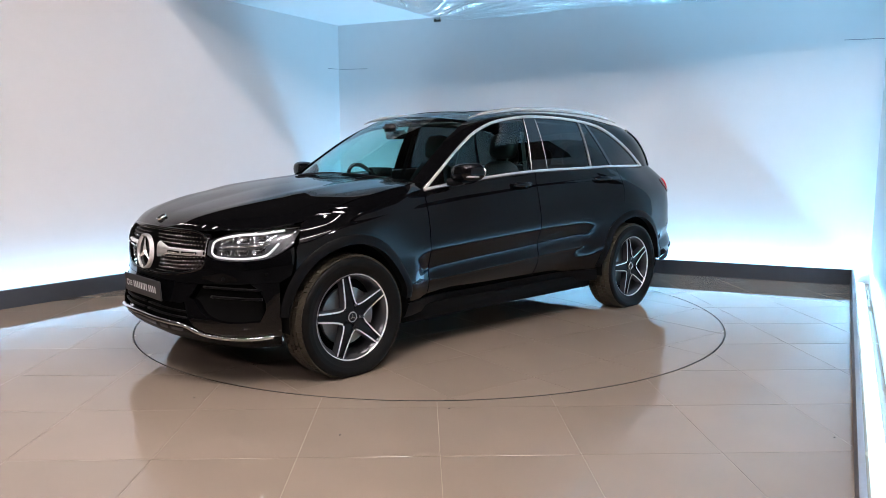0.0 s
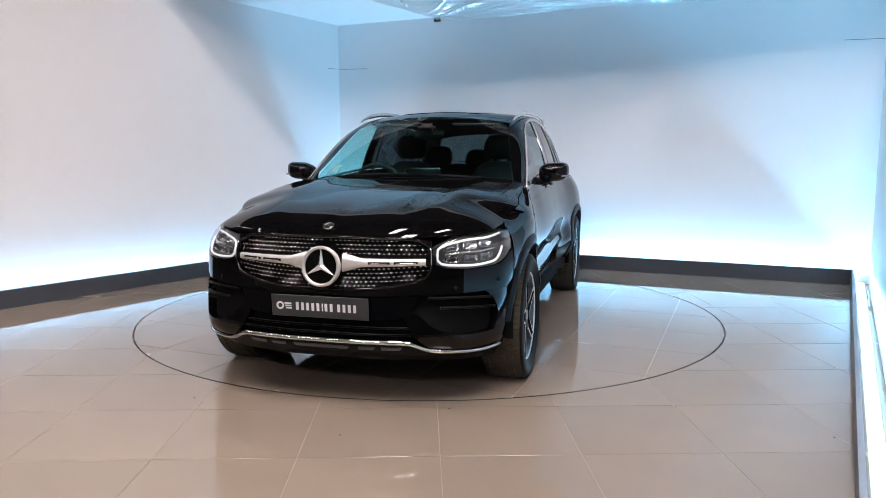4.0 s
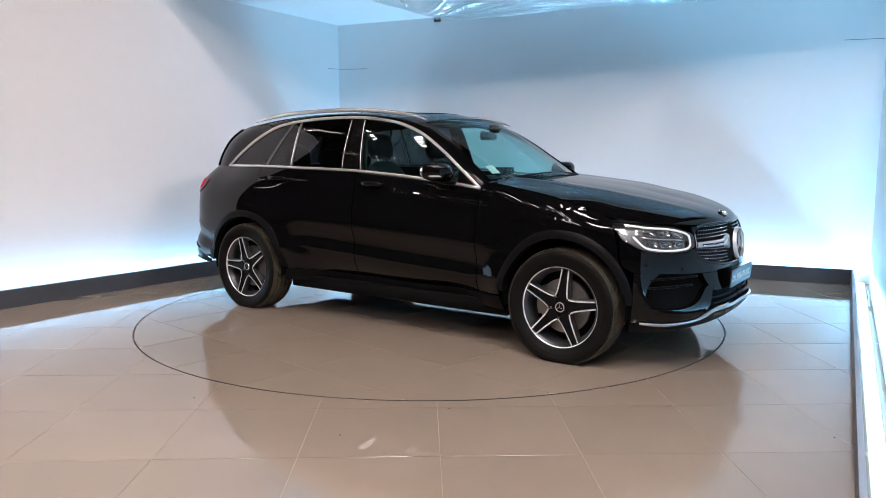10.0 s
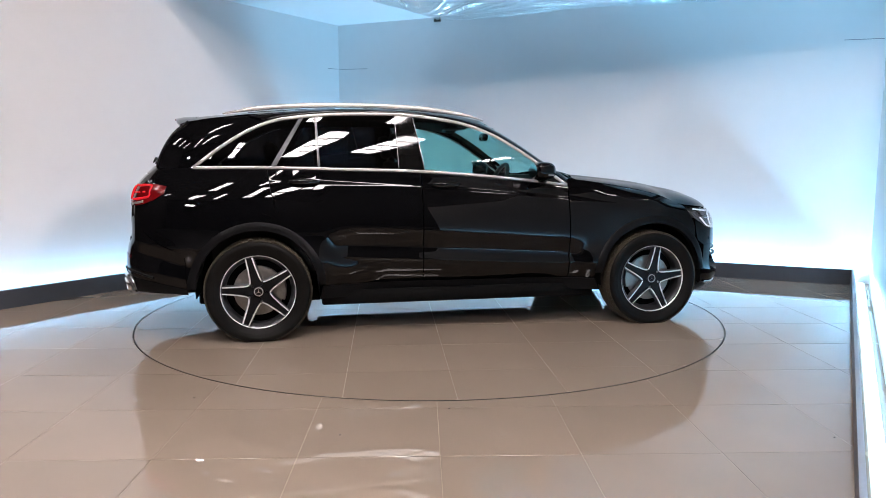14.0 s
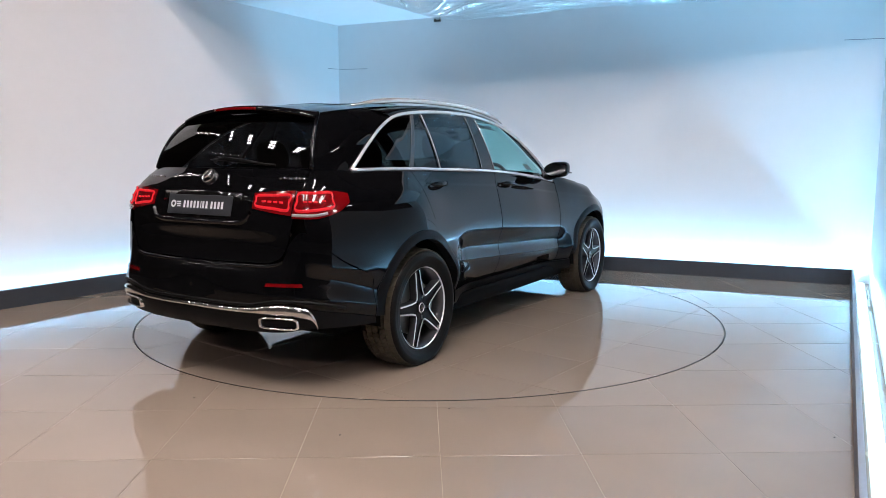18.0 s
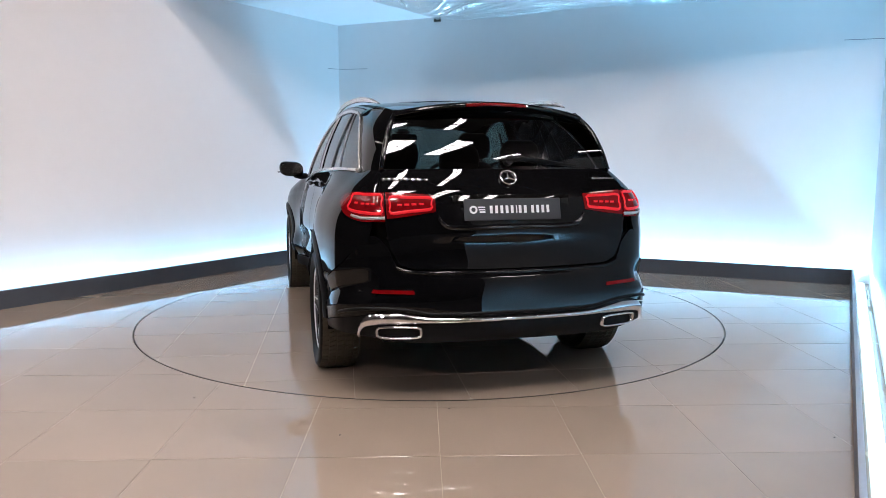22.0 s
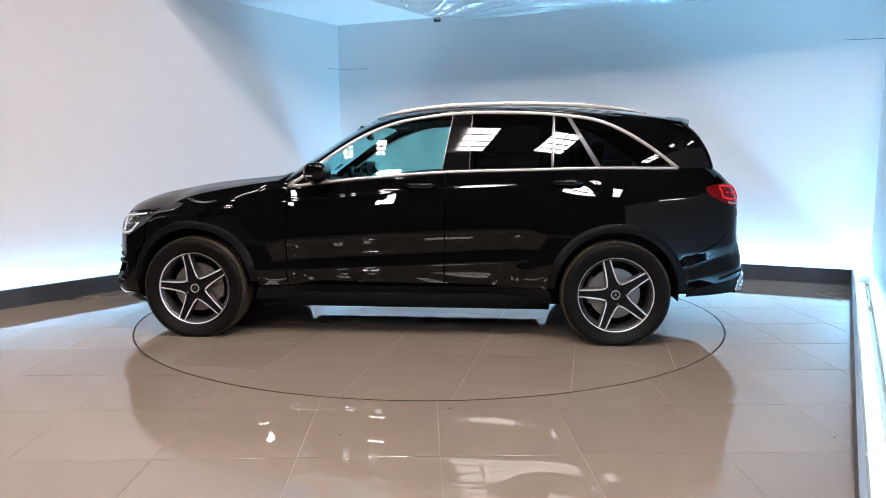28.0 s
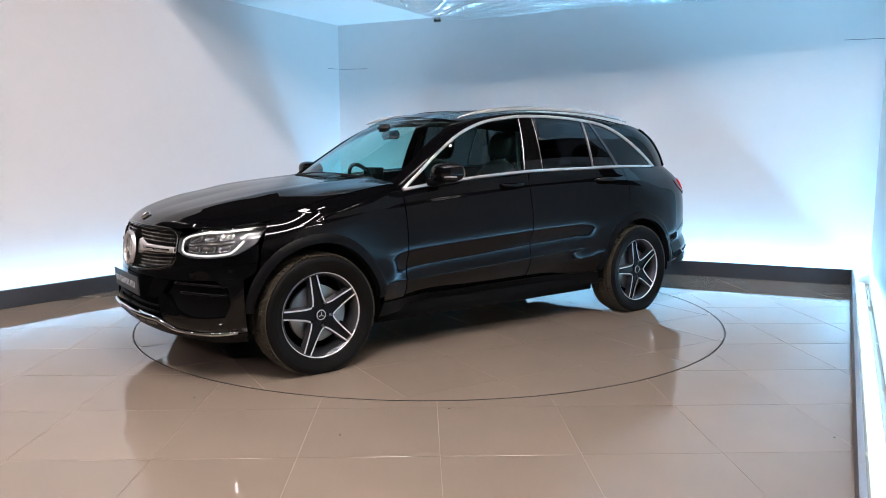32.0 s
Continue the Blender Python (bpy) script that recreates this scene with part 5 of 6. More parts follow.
# ---- tail ----
def tail(side):
    P = dict(parent=car, side=side)
    skin_panel("rear_bumper", [(-1.892, 0.375), (-2.05, 0.415), (-2.25, 0.455), (-2.45, 0.498), (-2.55, 0.487), (-2.7, 0.462), (-3.05, 0.458)],
               [(-1.905, 0.602), (-2.1, 0.695), (-2.30, 0.85), (-2.40, 0.80), (-2.44, 0.72), (-2.52, 0.68), (-3.05, 0.672)],
               [(-1.892, 0.375), (-1.905, 0.602)], [(-3.05, 0.458), (-3.05, 0.672)], PAINT, nu=70, nv=44, curved=("b", "t"), **P)
    skin_panel("rear_valance", [(-1.885, 0.335), (-2.1, 0.348), (-2.25, 0.352), (-2.34, 0.345), (-2.45, 0.325), (-2.6, 0.318), (-3.05, 0.318)], [(-1.892, 0.370), (-2.05, 0.410), (-2.25, 0.450), (-2.45, 0.493), (-2.55, 0.482), (-2.7, 0.457), (-3.05, 0.453)],
               [(-1.885, 0.335), (-1.892, 0.370)], [(-3.05, 0.318), (-3.05, 0.453)], CLADDING, label="matt black lower rear valance", nu=50, nv=10, rim=0, **P)
    # tailgate
    skin_panel("tailgate", [(-2.405, 0.845), (-2.418, 0.79), (-2.46, 0.715), (-2.53, 0.688), (-3.05, 0.680)], [(-2.305, 1.176), (-2.6, 1.180), (-3.05, 1.180)],
               [(-2.405, 0.845), (-2.37, 1.0), (-2.305, 1.176)], [(-3.05, 0.680), (-3.05, 1.180)], PAINT, nu=40, nv=26, curved=("t",), **P)
    # bright trim over the exhausts
    line = smooth_line([(-2.245, 0.355), (-2.262, 0.400), (-2.30, 0.432), (-2.40, 0.444), (-2.55, 0.440), (-2.68, 0.434), (-3.05, 0.432)], 46)
    w = np.interp(np.linspace(0, 1, 46), [0, 0.12, 0.3, 0.5, 1], [0.012, 0.028, 0.028, 0.014, 0.011])
    g = np.array([skin(line + np.stack([0 * w, w * f], 1), o) for f, o in ((-1, 0.002), (-0.6, 0.016), (0.5, 0.018), (1, 0.004))])
    sheet("rear_trim", g, CHROME, car, "bright chrome rear bumper trim", 0.0, side)
    # raised edge over the trim, and the lip of the bumper under the tailgate
    edge = smooth_line([(-2.10, 0.452), (-2.20, 0.480), (-2.30, 0.494), (-2.46, 0.494), (-2.56, 0.478), (-2.66, 0.466), (-3.05, 0.463)], 40)
    sheet("bumper_edge", np.array([skin(edge + np.array([0, dz]), o) for dz, o in ((0.009, 0.001), (0.004, 0.008), (-0.004, 0.009), (-0.010, 0.001))]), CLADDING, car, "satin black raised bumper edge", 0.0, side)
    lip = smooth_line([(-2.45, 0.702), (-2.50, 0.684), (-2.60, 0.676), (-3.05, 0.672)], 30)
    sheet("bumper_lip", np.array([skin(lip + np.array([0, dz]), o) for dz, o in ((0.004, -0.02), (0.002, 0.004), (-0.006, 0.007), (-0.014, 0.001))]), PAINT, car, "", 0.0, side)
    ledge = smooth_line([(-2.66, 0.948), (-2.68, 0.915), (-2.72, 0.898), (-2.80, 0.893), (-3.05, 0.893)], 24)
    sheet("plate_ledge", np.array([skin(ledge + np.array([0, dz]), o) for dz, o in ((0.014, -0.004), (0.006, 0.010), (-0.004, 0.013), (-0.016, 0.0))]), PAINT, car, "", 0.0, side)
    # exhaust tip
    u0, u1, z0, z1 = -2.345, -2.575, 0.342, 0.410
    ring = []
    for k in range(40):
        a = 2 * math.pi * k / 40
        cu, cz = math.copysign(abs(math.cos(a)) ** 0.45, math.cos(a)), math.copysign(abs(math.sin(a)) ** 0.5, math.sin(a))
        ring.append(((u0 + u1) / 2 + (u1 - u0) / 2 * cu, (z0 + z1) / 2 + (z1 - z0) / 2 * cz))
    ring.append(ring[0])
    ring = np.array(ring)
    mid = np.array([(u0 + u1) / 2, (z0 + z1) / 2])
    shrink = lambda f: mid + (ring - mid) * np.array([1 - 0.4 * (1 - f), f])
    tip = sheet("exhaust_tip", np.array([skin(shrink(1.0), 0.0), skin(shrink(0.98), 0.020), skin(shrink(0.80), 0.022), skin(shrink(0.70), 0.010), skin(shrink(0.68), -0.03)]), CHROME, car, "rectangular chrome exhaust tip", 0.0, side)
    sheet("mesh_insert", np.array([skin(shrink(0.69), -0.028), skin(shrink(0.35), -0.03), skin(shrink(0.02), -0.03)]), UNDER, tip, "black exhaust opening", 0.0, side)
    # reflector
    skin_panel("rear_reflector", [(-2.32, 0.572), (-2.54, 0.568)], [(-2.33, 0.590), (-2.535, 0.586)], [(-2.32, 0.572), (-2.33, 0.590)], [(-2.54, 0.568), (-2.535, 0.586)], RED_DARK, label="red bumper reflector", off=0.004, nu=10, nv=3, rim=0.006, **P)
    # tail lamp: outer piece on the wing, inner piece on the tailgate
    outer = dict(b=[(-2.03, 1.005), (-2.12, 0.955), (-2.24, 0.925), (-2.392, 0.925)], t=[(-2.02, 1.052), (-2.12, 1.066), (-2.24, 1.068), (-2.375, 1.066)])
    inner = dict(b=[(-2.400, 0.938), (-2.52, 0.952), (-2.645, 0.972)], t=[(-2.384, 1.068), (-2.52, 1.063), (-2.645, 1.052)])
    for nm, d, loops in (("outer_tail_lamp", outer, ((0.35, 0.95, 0.3, 0.9),)), ("inner_tail_lamp", inner, ((0.08, 0.9, 0.18, 0.82),))):
        bt, tp = smooth_line(d["b"], 22), smooth_line(d["t"], 22)
        grid = coons(bt, tp, even([bt[0], tp[0]], 11), even([bt[-1], tp[-1]], 11))
        lamp = sheet(nm, skin(grid, 0.006), RED_DARK, car, "dark red tail lamp with bright red light guides", 0.02, side)
        for f0, f1, g0, g1 in loops:
            at = lambda f, g: grid[min(10, int(round(g * 10))), min(21, int(round(f * 21)))]
            loop = [at(f0, g0), at((f0 + f1) / 2, g0), at(f1, g0), at(f1, (g0 + g1) / 2), at(f1, g1), at((f0 + f1) / 2, g1), at(f0, g1), at(f0, (g0 + g1) / 2)]
            tube("light_guide", mirrored(skin(smooth_line(loop, 40, True)[:-1], 0.0065), side), 0.0085, RED, lamp, "bright red light guide", sides=6, flat=0.5, closed=True)
            bars = [at(f0 + (f1 - f0) * k, (g0 + g1) / 2) for k in (0.25, 0.42, 0.58, 0.75)]
            for c in bars:
                p = skin([(c[0] - 0.012, c[1]), (c[0] + 0.012, c[1])], 0.0065)
                tube("light_bar", mirrored(p, side), 0.006, RED, lamp, "bright red light bar", sides=6, flat=0.5)
        if nm[0] == "o":
            line = [grid[0, k] * 0.88 + grid[10, k] * 0.12 for k in range(9, 22)]
            tube("reversing_light", mirrored(skin(line, 0.0065), side), 0.0085, LAMP_CLEAR, lamp, "pale clear reversing light", sides=6, flat=0.5)
    # word badge as a row of small bars
    us = np.linspace(-2.36, -2.60, 8) if side > 0 else np.linspace(-2.36, -2.52, 6)
    for u in us:
        p = skin([(u - 0.010, 1.128), (u + 0.010, 1.128)], 0.003)
        tube("badge_bar", mirrored(p, side), 0.010 if side > 0 else 0.007, CHROME, car, "small chrome badge bar", sides=4, flat=0.3)


for side in (1, -1):
    tail(side)
block("plate_recess", ((-0.004, -0.315, -0.075), (0.004, 0.315, 0.075)), GLOSS_BLACK, car, "black recess round the rear plate", 0.003, 1, Matrix.Translation((-2.298, 0, 0.978)) @ Matrix.Rotation(radians(13), 4, "Y"))
number_plate("rear_plate", (-2.308, 0.0, 0.978), radians(13), -1, car)
round_emblem("rear_emblem", (-2.232, 0.0, 1.137), 0.046, car, "small silver ring emblem with three arms", 0.008, radians(35), -1, backing=PAINT, ring=CHROME)

# ---- wheels ----
def rest_on_floor(bm, side):
    """Flatten the foot of a loaded tyre and let its sidewall bulge a little."""
    for v in bm.verts:
        low = max(0.0, -v.co.z - HUB_Z + 0.075) / 0.075
        v.co.y += side * 0.006 * min(1.0, low) if v.co.y * side > 0.07 else 0.0
        v.co.z = max(v.co.z, -HUB_Z + 0.0005)


def wheel(name, x, side, phase):
    """A tyre on a five-arm two-tone alloy wheel, with brake disc and caliper."""
    root = new(name)
    root.parent = car
    root.location = (x, side * 0.819, HUB_Z)
    tagged(root, "dark two-tone alloy wheel with a worn black tyre")
    R = 0.360
    bm = bmesh.new()
    prof = [(0.246, -0.095), (0.262, -0.110), (0.300, -0.1175), (0.330, -0.112), (0.345, -0.100)]
    revolve(bm, [(r, y) for r, y in prof] + [(0.340, -0.09)], 64)
    revolve(bm, [(0.340, 0.09), (0.347, 0.100), (0.335, 0.113), (0.312, 0.1185), (0.310, 0.1170), (0.288, 0.1175), (0.286, 0.1155), (0.262, 0.110), (0.250, 0.100), (0.244, 0.09)], 64)
    bmesh.ops.transform(bm, matrix=Matrix.Diagonal((1, side, 1, 1)), verts=bm.verts[:])
    bmesh.ops.recalc_face_normals(bm, faces=bm.faces[:])
    rest_on_floor(bm, side)
    part("tyre", bm, RUBBER, root, "black tyre sidewall", smooth=True)
    # tread in five ribs cut by grooves
    bm = bmesh.new()
    n = 72
    edges = [-0.103, -0.070, -0.064, -0.026, -0.020, 0.020, 0.026, 0.064, 0.070, 0.103]
    for a in range(0, 10, 2):
        y0, y1 = edges[a], edges[a + 1]
        shoulder = a in (0, 8)
        for k in range(n):
            t0, t1 = 2 * math.pi * k / n, 2 * math.pi * (k + 0.86) / n
            skew = 0.02 if shoulder else 0.035
            vs = []
            for y, ts in ((y0, 0), (y1, skew)):
                r = R - (0.008 if shoulder and abs(y) > 0.09 else 0.0)
                for t in (t0 + ts, t1 + ts):
                    vs.append((bm.verts.new((r * math.cos(t), y, r * math.sin(t))), bm.verts.new(((R - 0.014) * math.cos(t), y, (R - 0.014) * math.sin(t)))))
            (a0, a0i), (a1, a1i), (b0, b0i), (b1, b1i) = vs
            for f in ((a0, a1, b1, b0), (a0, a0i, a1i, a1), (b0, b1, b1i, b0i), (a0, b0, b0i, a0i), (a1, a1i, b1i, b1)):
                bm.faces.new(f)
    revolve(bm, [(R - 0.009, -0.104), (R - 0.009, 0.104)], 64)
    bmesh.ops.recalc_face_normals(bm, faces=bm.faces[:])
    rest_on_floor(bm, side)
    part("tread", bm, TREAD, root, "dusty brown-grey tread blocks")
    # rim: barrel and bright lip
    bm = bmesh.new()
    revolve(bm, [(0.232, -0.09), (0.222, -0.02), (0.215, 0.04), (0.228, 0.078), (0.2425, 0.092)], 64, Matrix.Diagonal((1, side, 1, 1)))
    part("rim", bm, ALLOY, root, "dark grey alloy barrel", smooth=True)
    bm = bmesh.new()
    revolve(bm, [(0.2435, 0.092), (0.2460, 0.098), (0.2510, 0.100), (0.2565, 0.098), (0.2575, 0.090)], 64, Matrix.Diagonal((1, side, 1, 1)))
    part("rim_lip", bm, MACHINED, root, "bright machined rim edge", smooth=True)
    # five arms with bright edges and a black hollow
    flip = Matrix.Diagonal((1, side, 1, 1))
    for k in range(5):
        a = radians(phase + 72 * k) if side < 0 else radians(180 - (phase + 72 * k))
        m = flip @ Matrix.Rotation(-a, 4, "Y")
        dome = lambda r: 0.090 + 0.008 * (r / 0.24) ** 2
        left = [(0.064, 0.0465), (0.076, 0.0415), (0.10, 0.0360), (0.16, 0.0305), (0.238, 0.0260)]
        bm = bmesh.new()
        for s in (1, -1):
            outer_ = [bm.verts.new((r, dome(r), s * w)) for r, w in left]
            inner_ = [bm.verts.new((r, dome(r) + 0.001, s * (w - 0.0092))) for r, w in left]
            for i in range(4):
                bm.faces.new((outer_[i], outer_[i + 1], inner_[i + 1], inner_[i]))
        bmesh.ops.recalc_face_normals(bm, faces=bm.faces[:])
        bmesh.ops.transform(bm, matrix=m, verts=bm.verts[:])
        bmesh.ops.recalc_face_normals(bm, faces=bm.faces[:])
        arm = part("spoke", bm, MACHINED, root, "alloy arm with bright machined edges")
        bm = bmesh.new()
        for s in (1, -1):
            outer_ = [bm.verts.new((r, dome(r) - 0.0005, s * w)) for r, w in left]
            low_out = [bm.verts.new((r, dome(r) - 0.045, s * (w + 0.006))) for r, w in left]
            for i in range(4):
                bm.faces.new((outer_[i], outer_[i + 1], low_out[i + 1], low_out[i]))
        bmesh.ops.transform(bm, matrix=m, verts=bm.verts[:])
        bmesh.ops.recalc_face_normals(bm, faces=bm.faces[:])
        part("flank", bm, ALLOY, arm, "dark grey flank")
        bm = bmesh.new()
        mids = [[bm.verts.new((r, dome(r) - 0.012, s * (w - 0.0105))) for r, w in [(0.03, 0.025)] + left] for s in (1, -1)]
        rims = [[bm.verts.new((r, dome(r) + 0.0008, s * (w - 0.0092))) for r, w in left] for s in (1, -1)]
        for i in range(5):
            bm.faces.new((mids[0][i], mids[0][i + 1], mids[1][i + 1], mids[1][i]))
        for a_, b_ in zip(mids, rims):
            for i in range(4):
                bm.faces.new((a_[i + 1], a_[i + 2], b_[i + 1], b_[i]))
        bmesh.ops.transform(bm, matrix=m, verts=bm.verts[:])
        bmesh.ops.recalc_face_normals(bm, faces=bm.faces[:])
        part("hollow", bm, ALLOY_BLACK, arm, "gloss black hollow")
        # bolt between the arms
        b = a + radians(36)
        bm = bmesh.new()
        revolve(bm, [(0.0, 0.072), (0.007, 0.072), (0.009, 0.066), (0.013, 0.066), (0.015, 0.060)], 12, flip @ Matrix.Rotation(-b, 4, "Y") @ Matrix.Translation((0.052, 0, 0)))
        part("wheel_bolt", bm, ALLOY_BLACK, root, "dark wheel bolt")
    bm = bmesh.new()
    revolve(bm, [(0.0, 0.064), (0.03, 0.066), (0.064, 0.066), (0.070, 0.040)], 32, flip)
    part("hub", bm, ALLOY_BLACK, root, "black wheel hub", smooth=True)
    bm = bmesh.new()
    revolve(bm, [(0.0, 0.088), (0.029, 0.088), (0.033, 0.085), (0.034, 0.06)], 32, flip)
    cap = part("centre_cap", bm, ALLOY_BLACK, root, "dark centre cap with a silver ring", smooth=True)
    bm = bmesh.new()
    revolve(bm, [(0.024, 0.088), (0.025, 0.0905), (0.029, 0.0905), (0.031, 0.087)], 32, flip)
    part("ring", bm, SATIN, cap)
    for k in range(3):
        bm = bmesh.new()
        box(bm, -0.0025, 0.0025, 0.0882, 0.0905, 0.0, 0.019, flip @ Matrix.Rotation(radians(120 * k), 4, "Y"))
        part("arm", bm, CHROME, cap)
    # brake
    bm = bmesh.new()
    revolve(bm, [(0.07, 0.030), (0.168, 0.028), (0.168, 0.004), (0.07, 0.004)], 48, flip)
    part("brake_disc", bm, BRAKE, root, "bright steel brake disc", smooth=False)
    fwd = -1 if x > 0 else 1
    bm = bmesh.new()
    revolve(bm, [(0.118, 0.045), (0.178, 0.045), (0.186, 0.030), (0.186, -0.03), (0.118, -0.03), (0.118, 0.045)], 14, flip @ (Matrix.Rotation(math.pi, 4, "Z") if fwd < 0 else Matrix.Identity(4)) , radians(-22), radians(38))
    part("brake_caliper", bm, BRAKE, root, "grey brake caliper")
    bm = bmesh.new()
    revolve(bm, [(0.0, -0.03), (0.225, -0.03)], 40, flip)
    part("backing_plate", bm, UNDER, root, "dark backing behind the wheel")
    return root


for x, side, phase in ((AXLE, -1, 81), (-AXLE, -1, 104), (AXLE, 1, 102), (-AXLE, 1, 106)):
    wheel("wheel", x, side, phase)


# ---- mirrors ----
def door_mirror(side):
    c = Vector((0.535, side * 0.940, 1.142))
    bm = bmesh.new()
    bmesh.ops.create_uvsphere(bm, u_segments=28, v_segments=18, radius=1.0)
    for v in bm.verts:
        x, y, z = v.co
        k = lambda q, e: math.copysign(abs(q) ** e, q)
        v.co = (k(x, 0.75) * (0.095 if x > 0 else 0.062), k(y, 0.62) * 0.100, k(z, 0.72) * (0.066 if z > 0 else 0.060) + 0.012 * (y * side))
        v.co.x -= 0.028 * max(0, y * side) - 0.01
    bmesh.ops.transform(bm, matrix=Matrix.Translation(c), verts=bm.verts[:])
    root = part("door_mirror", bm, PAINT, car, "glossy black door mirror", smooth=True)
    line = [(c.x + 0.085 * math.cos(a) ** 0.7 if math.cos(a) > 0 else c.x, c.y + side * 0.110 * math.sin(a), 1.120) for a in np.linspace(radians(-50), radians(82), 14)]
    tube("indicator", line, 0.006, LAMP_CLEAR, root, "pale indicator strip", sides=6)
    arm = [(0.60, side * 0.815, 1.085), (0.575, side * 0.855, 1.082), (0.55, side * 0.905, 1.095)]
    tube("mirror_arm", smooth_line(arm, 8), 0.026, CLADDING, root, "black mirror arm", sides=10, flat=1.3)
    bm = bmesh.new()
    bmesh.ops.create_cone(bm, cap_ends=True, segments=28, radius1=1, radius2=0.97, depth=0.004, matrix=Matrix.Translation((c.x - 0.058, c.y, c.z + 0.004)) @ Matrix.Rotation(radians(90), 4, "Y") @ Matrix.Diagonal((0.052, 0.094, 1, 1)))
    part("mirror_glass", bm, CHROME, root, "mirror glass")


for side in (1, -1):
    door_mirror(side)


# ---- underside and inner shell ----
def dark_shell():
    for side in (1, -1):
        for a, b in ((-0.97, 0.97), (-2.9, -1.93), (1.93, 2.35)):
            grid = np.array([[(u, z) for u in np.linspace(a, b, 22)] for z in ((0.27 if a > -2 else 0.37, 0.40, 0.55, 0.72, 1.0) if a < 0 else (0.24, 0.40, 0.55, 0.66))])
            sheet("inner_panel", skin(grid, -0.028 if a > -2 and a < 1 else -0.06), UNDER, car, "dark inner body panel", 0.0, side)
    for a, b, w in ((-2.12, -1.86, 0.62), (-1.86, -1.01, 0.60), (-1.01, 1.01, 0.80), (1.01, 1.86, 0.60), (1.86, 2.05, 0.55)):
        block("floor_pan", ((a, -w, 0.30 if b < -1.8 else 0.21), (b, w, 0.36 if b < -1.8 else 0.31)), UNDER, car, "black underbody", 0.01, 1)
    block("engine_bay", ((0.95, -0.55, 0.30), (2.08, 0.55, 0.76)), UNDER, car, "dark engine bay", 0.02, 1)
    block("boot_floor", ((-2.16, -0.56, 0.30), (-0.98, 0.56, 0.88)), UNDER, car, "dark boot floor", 0.02, 1)
    for x in (AXLE, -AXLE):
        tube("axle", [(x, -0.72, HUB_Z - 0.02), (x, 0.72, HUB_Z - 0.02)], 0.05, UNDER, car, "dark axle", sides=8)


dark_shell()


# ---- cabin ----
def padded(name, rows, mat, parent, m, label="", n=22):
    """An upholstered shape from rows of (height, half width, half depth, shift)."""
    bm = bmesh.new()
    sq = lambda q, e: math.copysign(abs(q) ** e, q)
    rings = []
    for z, w, t, dx in rows:
        rings.append([bm.verts.new((dx + t * sq(math.cos(a), 0.7), w * sq(math.sin(a), 0.55), z)) for a in np.linspace(0, 2 * math.pi, n, endpoint=False)])
    for a, b in zip(rings[:-1], rings[1:]):
        for k in range(n):
            bm.faces.new((a[k], a[(k + 1) % n], b[(k + 1) % n], b[k]))
    bm.faces.new(rings[0][::-1])
    bm.faces.new(rings[-1])
    bmesh.ops.transform(bm, matrix=m, verts=bm.verts[:])
    bmesh.ops.recalc_face_normals(bm, faces=bm.faces[:])
    return part(name, bm, mat, parent, label, smooth=True)


HEADREST = [(0.0, 0.085, 0.03, 0), (0.02, 0.118, 0.045, 0), (0.07, 0.132, 0.052, 0.004), (0.12, 0.130, 0.05, 0.008), (0.165, 0.115, 0.044, 0.01), (0.19, 0.085, 0.03, 0.01)]


def seat(x, y, w=0.52, name="front_seat"):
    base = block("seat_cushion", ((-0.26, -w / 2, 0.0), (0.27, w / 2, 0.16)), CABIN, car, "black leather seat", 0.05, 3, Matrix.Translation((x, y, 0.50)) @ Matrix.Rotation(radians(-8), 4, "Y"))
    m = Matrix.Translation((x - 0.22, y, 0.60)) @ Matrix.Rotation(radians(-17), 4, "Y")
    padded("seat_back", [(0.0, 0.20, 0.05, 0), (0.03, 0.235, 0.07, 0), (0.2, 0.25, 0.075, 0.01), (0.38, 0.25, 0.07, 0), (0.48, 0.235, 0.062, -0.005), (0.56, 0.195, 0.055, -0.008), (0.615, 0.145, 0.045, -0.01), (0.64, 0.09, 0.03, -0.01)], CABIN, base, m)
    for s in (1, -1):
        tube("post", [(m @ Vector((0, s * 0.06, z)))[:] for z in (0.60, 0.69)], 0.007, SATIN, base, "", sides=6)
    padded("headrest", HEADREST, CABIN, base, m @ Matrix.Translation((0, 0, 0.665)))


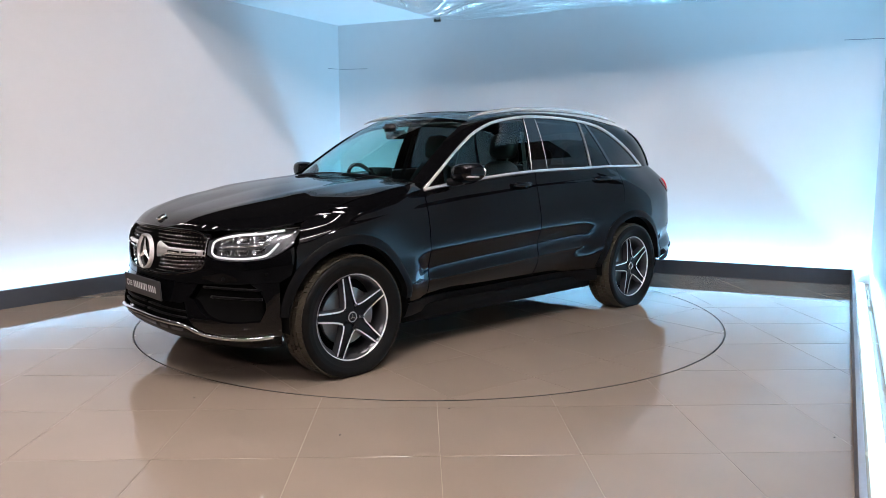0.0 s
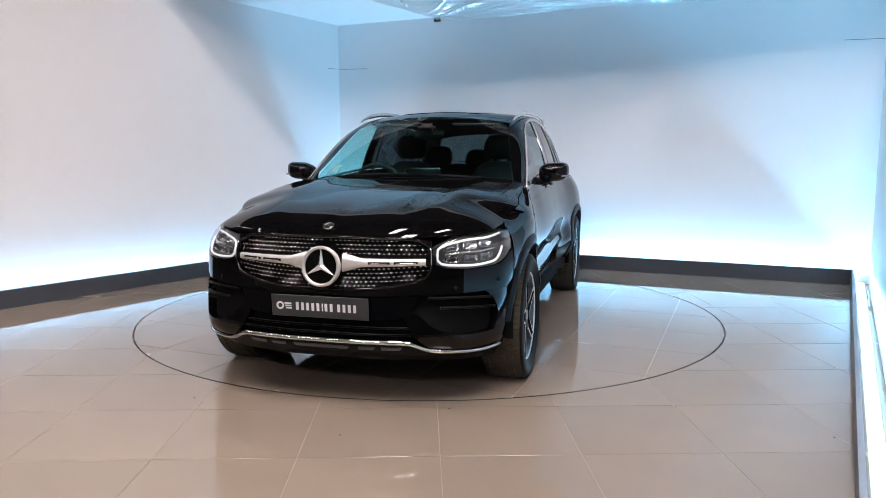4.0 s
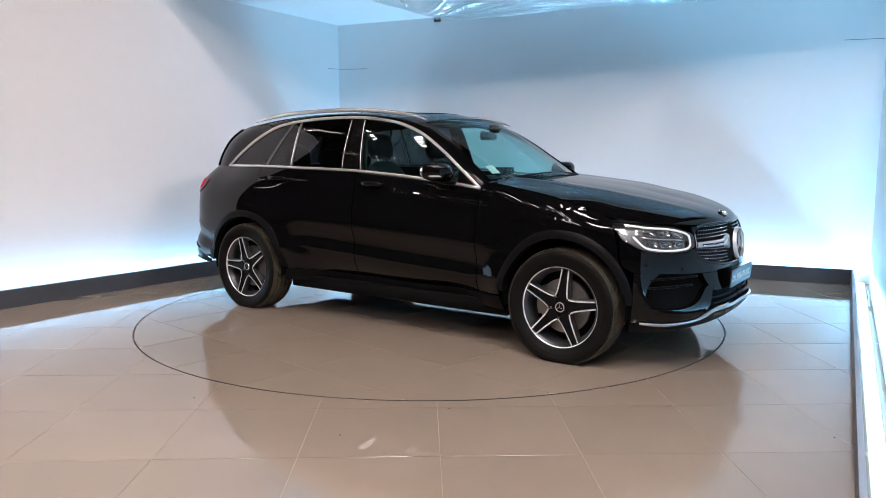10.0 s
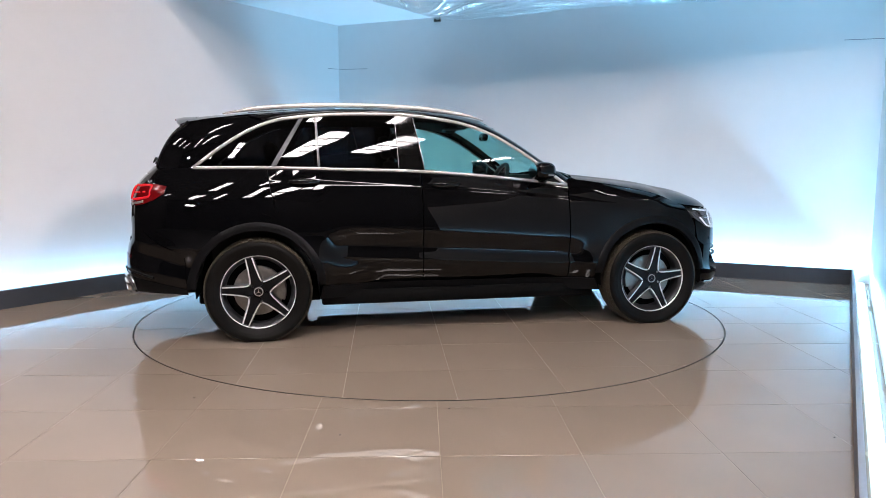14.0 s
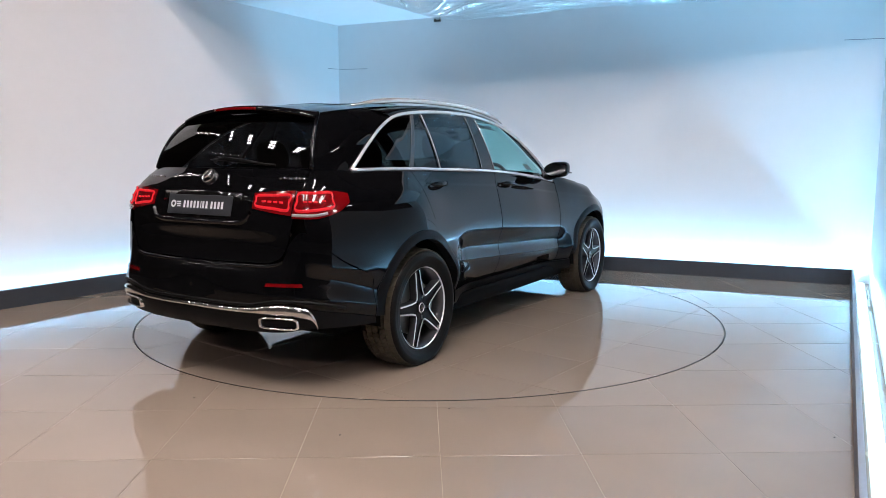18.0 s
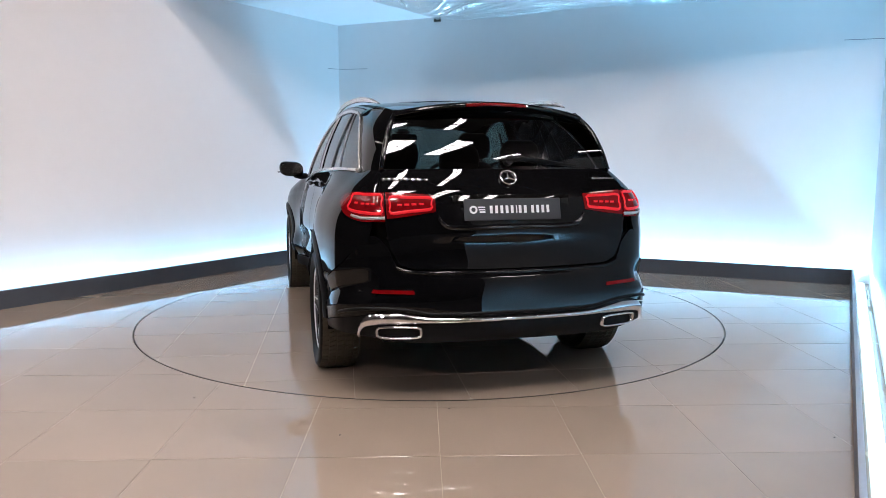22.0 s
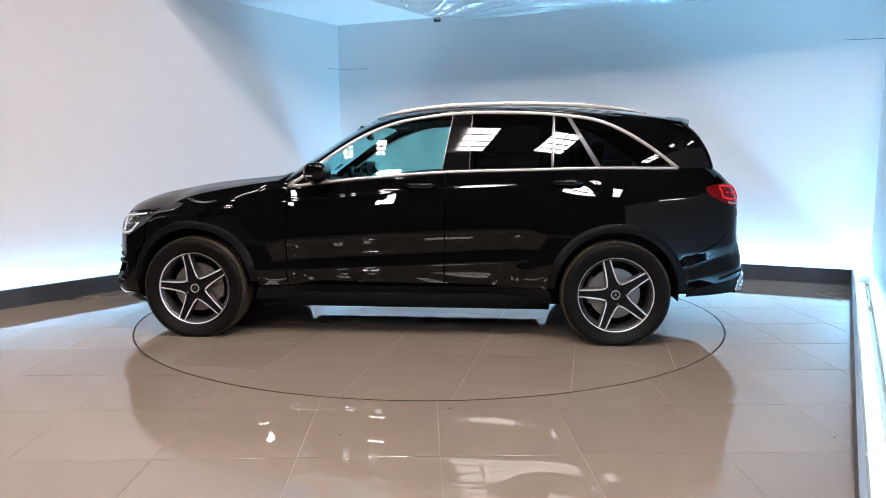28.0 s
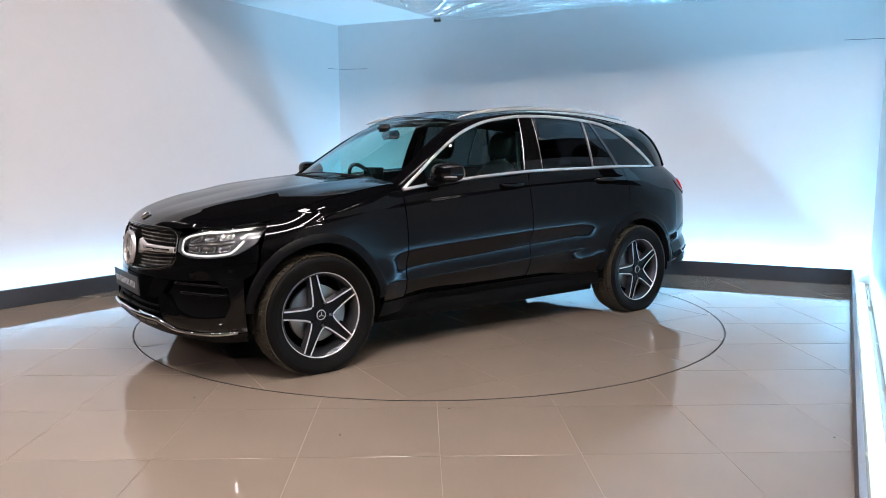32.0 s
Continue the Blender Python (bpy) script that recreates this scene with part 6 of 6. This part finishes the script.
def cabin():
    for y in (0.38, -0.38):
        seat(0.02, y)
    bench = block("rear_bench", ((-1.12, -0.62, 0.52), (-0.62, 0.62, 0.70)), CABIN, car, "black leather rear bench", 0.05, 3)
    m = Matrix.Translation((-1.12, 0, 0.64)) @ Matrix.Rotation(radians(-20), 4, "Y")
    block("bench_back", ((-0.07, -0.62, 0.0), (0.06, 0.62, 0.56)), CABIN, bench, "", 0.05, 3, m)
    for y in (0.40, 0.0, -0.40):
        padded("headrest", HEADREST, CABIN, bench, m @ Matrix.Translation((0, y, 0.52 if y == 0 else 0.555)))
    # dashboard
    bm = bmesh.new()
    outline = [(0.92, 1.055), (0.80, 1.075), (0.62, 1.07), (0.50, 1.03), (0.46, 0.95), (0.50, 0.80), (0.60, 0.62), (0.92, 0.60)]
    rows = [[bm.verts.new((x - 0.07 * (abs(y) / 0.7) ** 2, y, z)) for x, z in outline] for y in np.linspace(-0.74, 0.74, 15)]
    for a, b in zip(rows[:-1], rows[1:]):
        for i in range(len(outline)):
            j = (i + 1) % len(outline)
            bm.faces.new((a[i], a[j], b[j], b[i]))
    bmesh.ops.recalc_face_normals(bm, faces=bm.faces[:])
    dash = part("dashboard", bm, CABIN, car, "black padded dashboard", smooth=True)
    block("instrument_hood", ((0.46, -0.56, 1.04), (0.66, -0.20, 1.11)), CABIN, dash, "", 0.03, 3)
    block("centre_screen", ((0.50, -0.13, 1.06), (0.515, 0.13, 1.17)), GLOSS_BLACK, dash, "dark centre screen", 0.005, 1)
    block("dash_strip", ((0.445, -0.70, 0.925), (0.47, 0.70, 0.95)), SATIN, dash, "silver dashboard strip", 0.006, 1)
    block("centre_console", ((-0.35, -0.13, 0.42), (0.55, 0.13, 0.74)), CABIN, car, "black centre console", 0.03, 2)
    # steering wheel on the car's right
    m = Matrix.Translation((0.36, -0.38, 1.02)) @ Matrix.Rotation(radians(-65), 4, "Y")
    ring = [(m @ Vector((0.185 * math.cos(a), 0.185 * math.sin(a), 0)))[:] for a in np.linspace(0, 2 * math.pi, 40, endpoint=False)]
    sw = tube("steering_wheel", ring, 0.016, CABIN, car, "black leather steering wheel", sides=8, closed=True, up=(0.9, 0, 0.43))
    block("boss", ((-0.06, -0.08, -0.02), (0.06, 0.08, 0.03)), CABIN, sw, "", 0.02, 2, m)
    for a in (0, 180, 90):
        d = Vector((-math.sin(radians(a)) if a == 90 else 0, math.cos(radians(a)), 0))
        tube("spoke", [(m @ (d * r))[:] for r in (0.06, 0.18)], 0.013, SATIN, sw, "", sides=6)
    # inside mirror, roof lining, door cards
    block("inside_mirror", ((0.345, -0.115, 1.375), (0.37, 0.115, 1.44)), GLOSS_BLACK, car, "dark inside mirror", 0.012, 2)
    block("camera_pod", ((0.37, -0.06, 1.43), (0.45, 0.06, 1.485)), CABIN, car, "dark pod behind the mirror", 0.02, 2)
    rc = [(0.22, 1.50), (-0.1, 1.545), (-0.5, 1.56), (-1.0, 1.553), (-1.5, 1.522), (-1.86, 1.48)]
    grid = np.array([[(x, y, z - 0.05 * (abs(y) / 0.55) ** 2.5) for y in np.linspace(-0.555, 0.555, 15)] for x, z in rc])
    sheet("roof_lining", grid, HEADLINER, car, "black cloth roof lining", 0.0)
    for side in (1, -1):
        grid = np.array([[(x, 0.76 - 0.02 * (z < 0.8) - (0.06 if x < -1.2 else 0), z) for x in np.linspace(-1.75, 0.80, 20)] for z in (0.45, 0.7, 0.95, 1.02)])
        grid[3] = house([(x, belt_z(x) - 0.005) for x in np.linspace(-1.75, 0.78, 20)], -0.035)
        sheet("door_card", grid, CABIN, car, "black door lining", 0.0, side)
        block("sun_visor", ((0.10, side * 0.15, 1.478), (0.25, side * 0.48, 1.492)) if side > 0 else ((0.10, -0.48, 1.478), (0.25, -0.15, 1.492)), CABIN_GREY, car, "grey sun visor", 0.005, 1)
        pts = [(-0.36, 0.61, 1.43), (-0.33, 0.665, 1.24), (-0.30, 0.70, 1.10)]
        tube("seat_belt", mirrored(np.array(pts), side), 0.022, CABIN, car, "black seat belt", sides=6, flat=0.2, up=(1, 0, 0))


cabin()

# ---- what moves: the turntable, and the car that it carries ----
def heading(t):
    """Degrees by which the turntable stands at t seconds."""
    start = ((0.0, -137.60), (0.5, -137.55), (1.0, -136.55), (1.5, -133.95), (2.0, -129.50), (2.5, -123.95), (3.0, -118.12))
    stop = ((30.0, 197.60), (30.5, 203.25), (31.0, 208.60), (31.5, 213.20), (32.0, 216.38))
    for t0, a in start + stop:
        if abs(t - t0) < 1e-6:
            return a
    return -83.04 + 11.695 * (t - 6.0)


def motions():
    times = [k * 0.5 for k in range(65)]
    walk(turntable, [(t, pose(0, 0, 0, 0, 0, heading(t))) for t in times])
    walk(car, [(t, pose(0, 0, 0, 0, 0, heading(t)) @ pose(0.107, 0.1213, 0)) for t in times])


motions()
